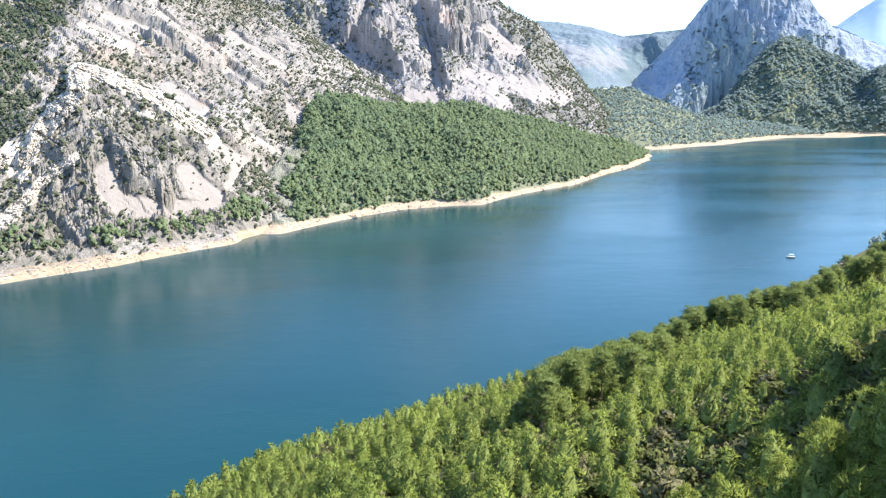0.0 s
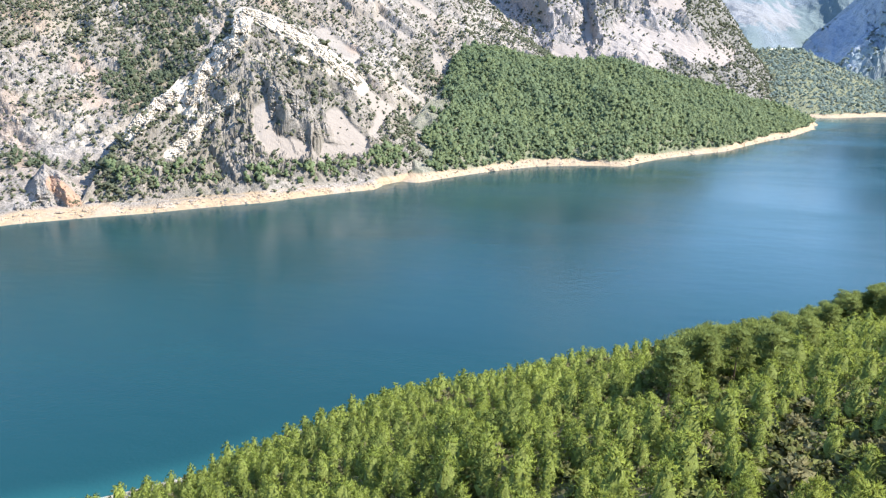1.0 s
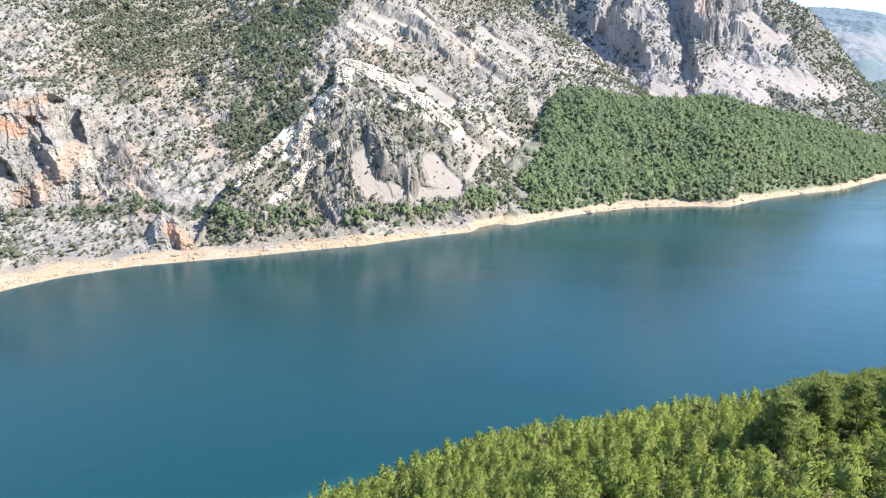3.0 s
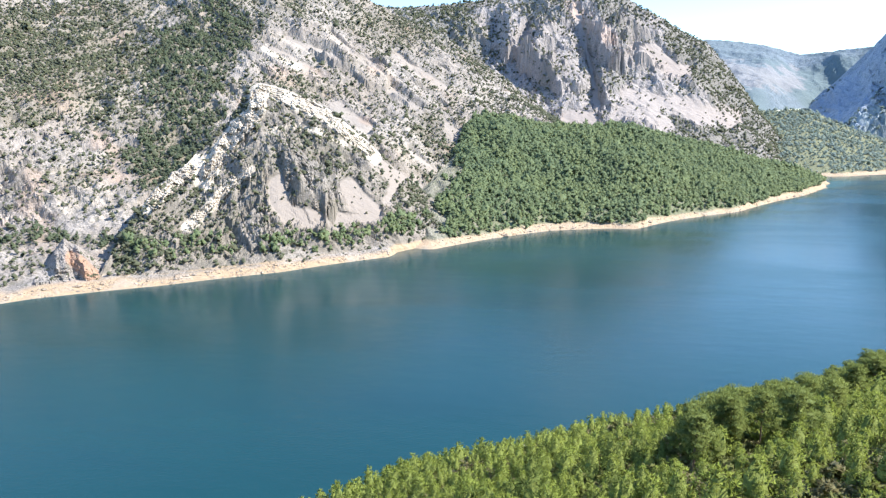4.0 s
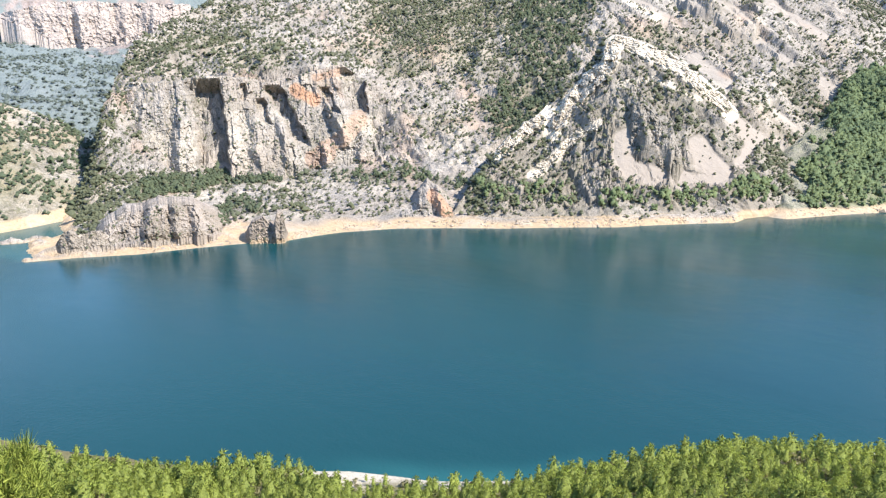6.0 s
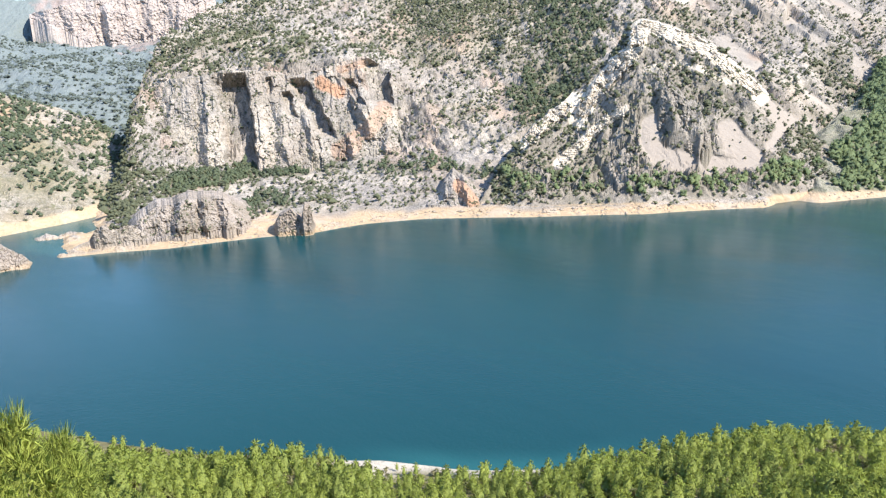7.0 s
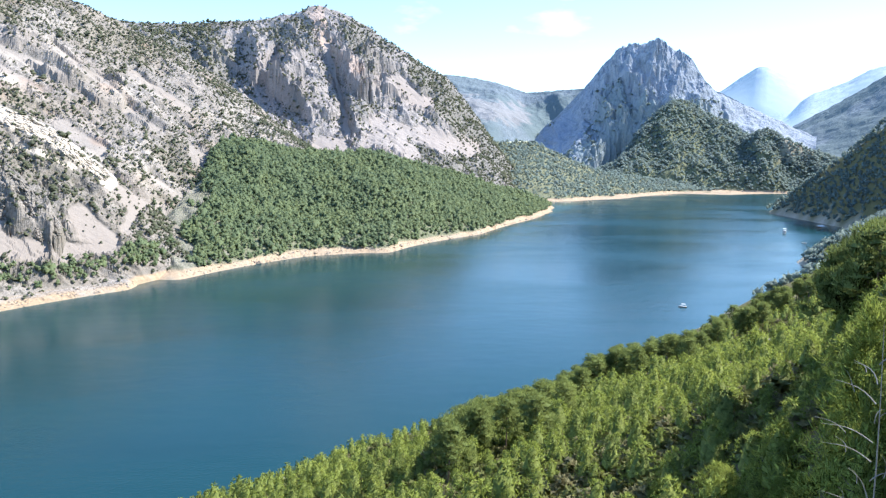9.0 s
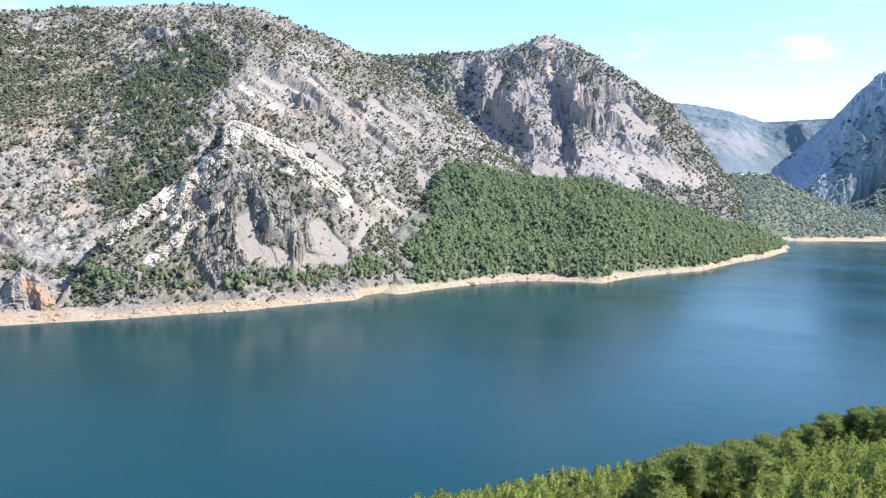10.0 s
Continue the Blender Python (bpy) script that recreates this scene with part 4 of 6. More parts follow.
def build_slab(slope, rows, r0, r1, proud, label, seed):
    """A broken band of pale rock that stands out of a slope: bearing, slant and half width along its middle."""
    p = np.array(rows, float)
    run = np.concatenate([[0], np.cumsum(np.hypot(np.diff(p[:, 0]), np.diff(p[:, 1])))])
    u = np.linspace(0, run[-1], int(run[-1] * 12))
    ca, ce, cw = (np.interp(u, run, p[:, k]) for k in range(3))
    ca, ce = (np.convolve(np.pad(c, 6, mode="edge"), np.ones(13) / 13, mode="valid") for c in (ca, ce))
    ta, te = np.gradient(ca), np.gradient(ce)
    ln = np.hypot(ta, te)
    na, ne = (-te / ln)[:, None], (ta / ln)[:, None]
    v = np.linspace(-1, 1, 26)[None, :]
    uu = np.repeat(u[:, None], 26, 1)
    width = cw[:, None] * (1 + 0.45 * fbm(uu * 5, np.sign(v) * 9 + 0 * uu, 6.0, 4, seed, 0.6))
    a, el = ca[:, None] + na * v * width, ce[:, None] + ne * v * width
    # joints across the band part it into blocks
    warp = 0.35 * fbm(a * 12, el * 12, 9.0, 3, seed + 1)
    col = np.floor(uu / 0.55 + warp + 0.35 * v).astype(np.int64)
    row = np.floor(v * 1.6 + warp).astype(np.int64)
    high = 0.25 + 0.75 * lattice(col, row, seed + 2)
    joint = np.abs(((uu / 0.55 + warp + 0.35 * v) % 1) - 0.5)
    rim = np.clip((1 - np.abs(v)) / 0.16, 0, 1) * np.clip(np.minimum(uu, run[-1] - uu) / 0.15, 0, 1)
    out = proud * high * rim * (1 - 0.6 * smooth(0.42, 0.5, joint)) - 2.5 * (1 - rim)
    r = meets(slope, a, el, r0, r1)
    r = r - out + 0.7 * fbm(a * 40, el * 40, 9.0, 3, seed + 3, 0.6, True)
    z = 100 + r * np.tan(np.radians(el))
    x, y = xy(a, r)
    me = mesh_from("rock_slab", np.stack([x, y, z], -1).reshape(-1, 3), grid_faces(*a.shape), ROCK, False)
    carry(me, "cream", 0.75 + 0.25 * fbm(x, y, 12, 3, seed + 4) - 0.5 * (1 - rim))
    carry(me, "veg", 0.25 * smooth(0.1, 0.4, fbm(x, y, 8, 3, seed + 5)))
    FACES.append(("rock_slab", x, y, z))
    return tagged(new("rock_slab", me), label, "rock", "", "structure")


def build_slabs():
    build_slab(SPUR, RIM_LEFT, 500, 720, 7.0, "tilted cream limestone slab along the spur's edge", 901)
    build_slab(SPUR, RIM_RIGHT, 500, 720, 3.5, "cream limestone bed dipping along the spur's edge", 907)
    build_slab(SPUR, RIM_LOW, 490, 700, 6.0, "broken cream limestone blocks low on the spur", 913)
    build_slab(SPUR, RIM_FOOT, 480, 700, 3.5, "pale limestone bed in the middle of the spur", 919)


def build_rocks():
    build_crag("islet", [(-75.4, 428, -13.15), (-71.1, 428, -13.15)], [(-75.4, 434, -12.9), (-74.6, 437, -12.3), (-73.8, 438, -11.5), (-72.9, 438, -11.35), (-72.3, 437, -11.8), (-71.6, 436, -12.4), (-71.1, 434, -12.9)],
               110, 50, masks_rock, "small bare pale rock islet in the lake", [(-73.4, -13, -73.6, -11.4, 4, 0.4, 0.6)], 2.2, 0.9, 8, seed=717, category="islet", cap=14, fall=15, skirt=5)
    build_crag("islet", [(-71.0, 495, -11.42), (-67.4, 495, -11.42)], [(-71.0, 500, -11.3), (-70.1, 502, -10.95), (-69.4, 501, -11.25), (-68.6, 502, -11.0), (-67.4, 500, -11.3)],
               90, 24, masks_rock, "low flat pale rock islet in the cove", (), 1.5, 0.7, 5, seed=718, category="islet", cap=10, fall=6, skirt=4)
    build_slope("rock_spit", SPIT, -69.8, -61.2, 160, 40, ROCK, masks_rock, "low rocky spit at the mouth of the cove", "rock", 8, 18)
    build_crag("spit_block", [(-67.5, 446, -12.2), (-63.2, 444, -12.3)], [(-67.5, 449, -11.9), (-66.9, 450, -11.0), (-66.2, 450, -10.8), (-65.9, 450, -11.5), (-65.0, 450, -11.0), (-64.4, 450, -11.1), (-63.8, 450, -11.6), (-63.2, 449, -11.9)],
               120, 40, masks_rock, "blocky grey rock on the spit", [(-66.4, -12.2, -66.5, -10.9, 3, 0.3, 0.5)], 2.0, 0.8, 6, seed=719, category="rock", cap=12, fall=9, skirt=8)
    build_crag("rock_knob", [(-65.0, 448, -12.3), (-55.8, 452, -12.0)], [(-65.0, 466, -11.6), (-63.6, 472, -10.4), (-62.7, 474, -9.9), (-61.5, 476, -9.9), (-60.3, 478, -9.4), (-59.4, 478, -9.6), (-58.5, 478, -9.5), (-57.4, 482, -10.0), (-55.8, 486, -10.8)],
               170, 70, masks_rock, "steep grey limestone bluff at the shore", [(-61.2, -12, -61.0, -9.4, 12, 0.6, 1.2), (-59.2, -12, -59.3, -9.4, 10, 0.5, 1.0), (-57.8, -12, -58.0, -9.6, 8, 0.4, 0.8)], 5.0, 1.6, 12, seed=711, category="rock", cap=60)
    build_crag("rock_pillar", [(-54.3, 438, -12.9), (-51.0, 438, -12.9)], [(-54.3, 441, -12.2), (-53.7, 441, -11.2), (-52.9, 441, -10.9), (-52.1, 441, -11.7), (-51.8, 441, -10.5), (-51.4, 441, -10.6), (-51.2, 441, -12.0), (-51.0, 441, -12.4)],
               120, 50, masks_rock, "cracked shoreline rock with a pale pillar", [(-52.0, -12.9, -52.0, -10.6, 5, 0.25, 0.5)], 2.5, 0.8, 10, seed=712, category="rock", cap=14)
    build_crag("orange_rock", [(-42.6, 488, -11.0), (-36.8, 486, -11.3)], [(-42.6, 512, -10.5), (-41.2, 516, -9.9), (-40.5, 520, -8.9), (-40.0, 520, -8.4), (-39.4, 520, -8.8), (-38.6, 518, -9.4), (-37.8, 512, -10.2), (-36.8, 500, -11.0)],
               120, 60, masks_orange, "grey rock bluff with an orange stained face", [(-38.9, -11, -39.1, -8.4, 12, 0.7, 0.9), (-40.6, -10.4, -40.8, -9.0, 7, 0.6, 0.9)], 3.0, 1.0, 14, seed=713, category="rock", cap=25)
    build_crag("cliff", [(-63.0, 640, -6.6), (-61, 618, -7.2), (-58, 604, -7.6), (-55, 602, -7.7), (-49, 602, -7.6), (-46, 604, -7.3), (-41.4, 616, -6.9)],
               [(-63.0, 690, -1.6), (-62.4, 690, -0.8), (-60.3, 672, -0.8), (-58, 664, -0.6), (-57, 664, -0.4), (-55, 662, -0.4), (-53.5, 666, -0.5), (-51.7, 664, -0.9), (-50, 664, -0.4), (-47.5, 668, 0.2), (-46.4, 668, 0.5), (-44.6, 670, -0.8), (-43.7, 672, -2.3), (-41.4, 672, -2.8)],
               380, 150, masks_cliff, "tall grey and ochre limestone cliff with shaded faces",
               [(-58.6, -7.2, -58.4, -3.0, 9, 0.6, 1.2), (-52.9, -7.4, -53.0, -3.0, 9, 0.7, 1.2), (-46.4, -5.4, -47.2, -2.0, 12, 0.8, 1.2), (-50.7, -7.2, -51.2, -3.6, 7, 0.4, 0.8), (-45.2, -7.0, -45.0, -4.4, 9, 0.5, 1.2), (-47.8, -7.2, -48.0, -5.4, 8, 0.4, 0.9), (-61.6, -6.6, -61.8, -1.6, 10, 0.6, 1.2)],
               4.5, 1.0, 22, seed=714, cap=30,
               notches=[(-54.9, -7.8, -55.3, -0.7, 2.6, 24), (-48.9, -5.6, -50.9, -1.1, 1.5, 14), (-44.5, -3.2, -44.7, 0.2, 2.2, 20), (-51.8, -4.0, -52.2, -2.0, 0.8, 9), (-42.9, -7.2, -43.8, -3.6, 0.7, 9), (-53.5, -2.2, -53.6, -0.9, 0.5, 7),
                        (-62.2, -6.0, -62.4, -2.4, 0.6, 8), (-46.6, -3.2, -47.4, -1.2, 0.7, 8)])
    build_crag("outcrop", [(-24.7, 548, -5.0), (-23.6, 546, -6.6), (-22.2, 544, -7.2), (-20.4, 544, -6.9)], [(-24.7, 562, -3.6), (-24.3, 566, -2.5), (-23.6, 570, -2.4), (-22.8, 566, -3.1), (-21.6, 560, -4.7), (-20.4, 552, -6.3)],
               150, 110, masks_outcrop, "dark grey limestone outcrop between two scree fans", [(-23.1, -7.4, -23.9, -2.6, 6, 0.6, 1.1), (-21.9, -7.4, -22.6, -3.6, 4, 0.4, 0.8), (-21.0, -7.4, -21.4, -5.4, 3, 0.4, 0.6)], 3.5, 1.2, 10, seed=715, category="rock", cap=35)
    build_crag("far_cliff", [(-69, 2150, 3.3), (-67, 2150, 2.6), (-65.6, 2150, 1.5), (-64.5, 2150, 1.2), (-61, 2150, 1.2), (-59.5, 2150, 1.9), (-57, 2150, 2.8)], [(-69, 2180, 3.6), (-67, 2190, 4.2), (-66, 2190, 4.5), (-64, 2190, 4.6), (-61, 2190, 4.6), (-57, 2190, 4.6)],
               220, 80, masks_white, "pale high cliffs far beyond the cove", [(-66.2, 1.0, -66.4, 4.2, 26, 0.7, 1.6), (-64.2, 0.8, -64.3, 4.4, 30, 0.4, 1.8), (-61.6, 1.0, -61.4, 4.4, 20, 0.6, 1.4), (-59.5, 1.0, -59.6, 4.4, 20, 0.7, 1.4)],
               14, 5, 60, material=PEAK, seed=716, cap=150, skirt=80)


build_rocks()
build_slabs()


# ---- the lake ----
def build_lake():
    az = np.linspace(-100, 62, 210)
    r = np.concatenate([np.geomspace(120, 240, 60), np.geomspace(250, 400, 10), np.geomspace(405, 720, 60), np.geomspace(735, 2300, 40)])
    a, rr = np.meshgrid(az, r, indexing="ij")
    x, y = xy(a, rr)
    me = mesh_from("lake", np.stack([x, y, 0 * x], -1).reshape(-1, 3), grid_faces(*a.shape), WATER)
    d = near_height(x, y)
    sh = smooth(-7.0, -0.2, d) ** 1.4 * np.interp(a, (-56, -49, -42, -33, -24), (0.0, 0.15, 0.8, 0.8, 0.05))
    for sl in (MAIN, WOODHILL, VALLEY, HILL_L):
        rs, zs = sl.profile(a)
        inside = (a > sl.lines[0][0, 0]) & (a < sl.lines[0][-1, 0])
        sh = np.maximum(sh, np.where(inside, 0.8 * smooth(-7, 2, rr - rs[0]), 0))
    carry(me, "shallow", sh)
    tagged(new("lake", me), "calm deep teal-blue reservoir, turquoise along its shores", "lake", "", "structure")


build_lake()


# ---- trees ----
rng = np.random.default_rng(7)


def turned(v):
    return v / np.maximum(np.linalg.norm(v, axis=-1, keepdims=True), 1e-9)


def sprays(points, outward, length, width, lift=0.5, loose=0.6):
    """One pointed leaf spray, a triangle, at each point."""
    n = len(points)
    d = turned(outward * 0.7 + np.array([0, 0, lift]) + loose * rng.normal(size=(n, 3)))
    side = turned(np.cross(d, rng.normal(size=(n, 3))))
    ln = length * rng.uniform(0.7, 1.3, (n, 1))
    wd = width * rng.uniform(0.7, 1.3, (n, 1))
    v = np.stack([points - side * wd, points + side * wd, points + d * ln], 1)
    return v.reshape(-1, 3)


def soft_normals(v, grain=0.28):
    """Normals that bend each spray's shading with the crown that carries it."""
    mid = v.mean(0)
    ext = np.maximum(v.max(0) - v.min(0), 1e-3)
    out = turned((v - mid) / ext + np.array([0, 0, 0.38]))
    tri = v.reshape(-1, 3, 3)
    flat = turned(np.cross(tri[:, 1] - tri[:, 0], tri[:, 2] - tri[:, 0]))
    flat = np.repeat(flat, 3, 0)
    flat = flat * np.sign((flat * out).sum(-1, keepdims=True) + 1e-6)
    return turned(out + grain * flat)


def lump(c, rad):
    """A small uneven solid of eight faces."""
    v = np.array([(1, 0, 0), (0, 1, 0), (-1, 0, 0), (0, -1, 0), (0, 0, 1), (0, 0, -1)], float) * rad * rng.uniform(0.75, 1.2, (6, 1))
    t = rng.uniform(0, 1.57)
    v = np.stack([v[:, 0] * math.cos(t) - v[:, 1] * math.sin(t), v[:, 0] * math.sin(t) + v[:, 1] * math.cos(t), v[:, 2]], 1) + rng.normal(size=(6, 3)) * 0.12 * np.mean(rad)
    f = [(0, 1, 4), (1, 2, 4), (2, 3, 4), (3, 0, 4), (1, 0, 5), (2, 1, 5), (3, 2, 5), (0, 3, 5)]
    return (v + c)[np.array(f).ravel()]


def crown_shape(n, lobes, tall, fringe=0.2, core=1.0):
    """A broken, lobed crown, one unit wide, with n loose sprays on its outside, standing on the ground."""
    out = []
    for k in range(lobes):
        ang = k * 2.4 + rng.uniform(-0.5, 0.5)
        hgt = (0.25 + 0.55 * (k + 0.5) / lobes) * tall
        f = rng.uniform(0.1, 0.27) * (1.25 - 0.8 * hgt / tall)
        c = np.array([f * math.cos(ang), f * math.sin(ang), hgt])
        rad = rng.uniform(0.24, 0.34) * (1.2 - 0.5 * hgt / tall)
        out.append(lump(c, np.array([rad, rad, rad * 0.85]) * core))
        per = n // lobes
        d = turned(rng.normal(size=(per, 3)) + np.array([0, 0, 0.35]))
        out.append(sprays(c + d * rad * 0.8, d, fringe, fringe * 0.45, 0.3, 0.6))
    return np.concatenate(out)


def plant(name, shapes, x, y, z, wide, tall, material, label, category, sink=0.1, lift=0.0, grain=0.28, core=0):
    """Many plants in one mesh; lift turns the shading of a closed canopy upwards."""
    pick = rng.integers(0, len(shapes), len(x))
    parts, normals, inside = [], [], []
    for k, shape in enumerate(shapes):
        q = np.nonzero(pick == k)[0]
        if not len(q):
            continue
        t = rng.uniform(0, 6.283, len(q))[:, None]
        c, s = np.cos(t), np.sin(t)
        v = np.empty((len(q), len(shape), 3), np.float32)
        w = wide[q][:, None]
        v[:, :, 0] = x[q][:, None] + w * (c * shape[:, 0] - s * shape[:, 1])
        v[:, :, 1] = y[q][:, None] + w * (s * shape[:, 0] + c * shape[:, 1])
        v[:, :, 2] = z[q][:, None] + tall[q][:, None] * (shape[:, 2] - sink)
        parts.append(v.reshape(-1, 3))
        inside.append(np.tile(np.arange(len(shape) // 3) < core, len(q)))
        nv = turned(soft_normals(shape, grain) + np.array([0, 0, lift]))
        w3 = np.empty_like(v)
        w3[:, :, 0] = c * nv[:, 0] - s * nv[:, 1]
        w3[:, :, 1] = s * nv[:, 0] + c * nv[:, 1]
        w3[:, :, 2] = nv[:, 2]
        normals.append(w3.reshape(-1, 3))
    v = np.concatenate(parts)
    me = mesh_from(name, v, np.arange(len(v)).reshape(-1, 3), material, False, np.concatenate(normals))
    if core:
        line_with_shaded_twigs(me, np.concatenate(inside))
    return tagged(new(name, me), label, category, "", "stuff")


def scatter(slope, az0, az1, n, chance, skip=()):
    """Places on a slope, thinned by a chance and by what other slopes cover."""
    az = rng.uniform(az0, az1, n)
    rs, zs = slope.profile(az)
    s = rng.uniform(0.0, 1.0, n) ** 0.7 * 1.02
    r = rs[0] + (rs[-1] - rs[0]) * s
    x, y = xy(az, r)
    z = slope.height(az, r)
    keep = (rng.uniform(0, 1, n) < chance(az, r, x, y, z, s, np.degrees(np.arctan2(z - 100.0, r)))) & (z > 3.8 + 2 * fbm(x, y, 25, 2, 78))
    for other in skip:
        inside = (az > other.lines[0][0, 0]) & (az < other.lines[0][-1, 0])
        keep &= ~(inside & (other.height(az, r) > z + 1.0))
    return x[keep], y[keep], z[keep], az[keep], r[keep]


SHRUB_SHAPES = [crown_shape(2, 2, 0.9) for k in range(6)]
TREE_SHAPES = [crown_shape(9, 3, 1.0) for k in range(6)]


def grow(name, slope, az0, az1, n, chance, skip, wide, tall, shapes, material, label, category, spread=0.25, lift=0.0):
    x, y, z, az, r = scatter(slope, az0, az1, n, chance, skip)
    k = len(x)
    size = np.exp(rng.normal(size=k) * spread)
    return plant(name, shapes, x, y, z, wide * size, tall * size * rng.uniform(0.85, 1.15, k), material, label, category, 0.1, lift)


def full(a, r, x, y, z, s, el):
    return 0.93 + 0 * a


grow("hillside_scrub", MAIN, -70, 0, 85000, lambda *v: 0.95 * green_main(*v), (SPUR, WOODHILL), 2.7, 2.3, SHRUB_SHAPES, LEAF_SCRUB, "scattered dark green scrub and small oaks on rock", "scrub", 0.45)
grow("hillside_scrub", MAIN, -47, -32, 16000, lambda a, r, x, y, z, s, el: 0.9 * smooth(0.25, 0.7, spot(a, el, -38.0, 4.6, 6.0, 4.6) + 0.5 * fbm(x, y, 40, 3, 208)), (SPUR,), 2.9, 2.4, SHRUB_SHAPES, LEAF_SCRUB, "dense olive-green scrub on the upper mountainside", "scrub", 0.4)
grow("hillside_wood", MAIN, -64, -8, 36000, lambda *v: wood_main(*v), (SPUR, WOODHILL), 4.2, 4.4, TREE_SHAPES, LEAF_DARK, "darker green wood in a gully and along the shore", "forest")
grow("spur_wood", SPUR, -36, -11, 5000, lambda *v: wood_main(*v) * (1 - smooth(-8.2, -7.2, v[-1])), (MAIN, WOODHILL), 4.6, 5.2, TREE_SHAPES, LEAF_FAR, "green trees along the foot of the spur", "forest")
grow("spur_scrub", SPUR, -37, -11, 9000, chance_spur, (MAIN, WOODHILL), 2.7, 2.3, SHRUB_SHAPES, LEAF_SCRUB, "scattered olive-green bushes on the limestone spur", "scrub", 0.45)
grow("promontory_forest", WOODHILL, -15, 17, 24000, lambda a, r, x, y, z, s, el: 0.94 * smooth(-0.5, 0.3, 1.3 * fbm(x, y, 40, 3, 309) + (a + 11.2) * 0.45) * (1 - 0.6 * smooth(0.25, 0.5, fbm(x, y, 30, 3, 310)) * (1 - smooth(0.1, 0.3, s))), (MAIN,), 4.9, 5.4, TREE_SHAPES, LEAF_FAR, "dense green pine wood covering the promontory", "forest", 0.3, 0.25)
grow("peak_scrub", PEAK_B, -18, 13, 15000, green_peak_b, (MAIN, WOODHILL), 5.4, 4.6, SHRUB_SHAPES, LEAF_SCRUB, "dark scrub scattered over the rocky peak", "scrub")
grow("valley_forest", VALLEY, 7, 33, 7000, full, (WOODHILL,), 6.5, 6.0, SHRUB_SHAPES, LEAF_HAZED, "green wood along the valley shore", "forest", 0.3, 0.6)
grow("foothill_forest", SPUR_E, 17, 36, 9000, lambda a, r, x, y, z, s, el: 0.95 - 0.7 * smooth(31.4, 32.2, a) * (1 - smooth(33.6, 34.3, a)) * smooth(-0.8, -0.2, el), (VALLEY,), 8, 7.0, SHRUB_SHAPES, LEAF_HAZED, "wood on the foothill below the peak, its colour hazed blue-green", "forest", 0.3, 0.6)
grow("headland_scrub", HILL_L, -97, -61, 9000, green_l, (MAIN,), 4.6, 4.2, SHRUB_SHAPES, LEAF_DARK, "green bushes over the ochre headland", "scrub")
grow("back_slope_woods", BACK_L, -98, -54, 20000, lambda a, r, x, y, z, s, el: 0.95 * smooth(-0.6, 0.1, fbm(x, y, 160, 3, 307)) * (1 - smooth(0.75, 0.85, s)), (HILL_L,), 7.5, 5, SHRUB_SHAPES, LEAF_BACK_HAZED,
     "woods on the slopes beyond the cove, their colour hazed bluish", "forest", 0.35, 0.4)
grow("peak_foot_woods", PEAK_E, 13, 33, 2500, lambda a, r, x, y, z, s, el: smooth(0.1, 0.5, fbm(x, y, 120, 4, 241) + 0.6 - s), (VALLEY, SPUR_E), 10, 6, SHRUB_SHAPES, LEAF_HAZED, "trees climbing the ledges of the steep peak", "forest", 0.3, 0.6)
grow("spit_bushes", SPIT, -66.5, -62, 60, lambda a, r, x, y, z, s, el: 0.9 * smooth(0.5, 0.9, s), (), 3.8, 3.6, SHRUB_SHAPES, LEAF_FAR, "bright green bushes on the rocky spit", "scrub")


def ledge_bushes():
    """Bushes that hold on in the cracks and along the ledges of the rock faces."""
    for name, count, wide in (("cliff", 1500, 2.3), ("rock_knob", 160, 2.2), ("orange_rock", 90, 2.2), ("outcrop", 90, 1.8), ("spit_block", 20, 1.6), ("rock_pillar", 30, 1.6)):
        for kind, x, y, z in FACES:
            if kind == name:
                i, j = rng.integers(2, x.shape[0] - 2, count), rng.integers(2, x.shape[1], count)
                clump = fbm(i * 1.0, j * 1.0, 16, 3, 821) > -0.05
                i, j = i[clump], j[clump]
                size = wide * np.exp(rng.normal(size=len(i)) * 0.35)
                plant("ledge_bushes", SHRUB_SHAPES, x[i, j], y[i, j], z[i, j], size, 0.8 * size, LEAF_SCRUB, "small dark bushes on ledges of the rock face", "bush", 0.35)


ledge_bushes()


def steep_scrub():
    """Scrub on the steep flank beside the cliff."""
    az, r = rng.uniform(-63, -57, 1300), rng.uniform(640, 760, 1300)
    z = MAIN.height(az, r)
    k = rng.uniform(0, 1, len(az)) < 0.55 + 0.6 * fbm(az * 10, r, 20, 3, 831)
    x, y = xy(az[k], r[k])
    size = 2.7 * np.exp(rng.normal(size=len(x)) * 0.4)
    plant("hillside_scrub", SHRUB_SHAPES, x, y, z[k], size, 0.9 * size, LEAF_SCRUB, "dark green scrub on the steep flank beside the cliff", "scrub")


steep_scrub()


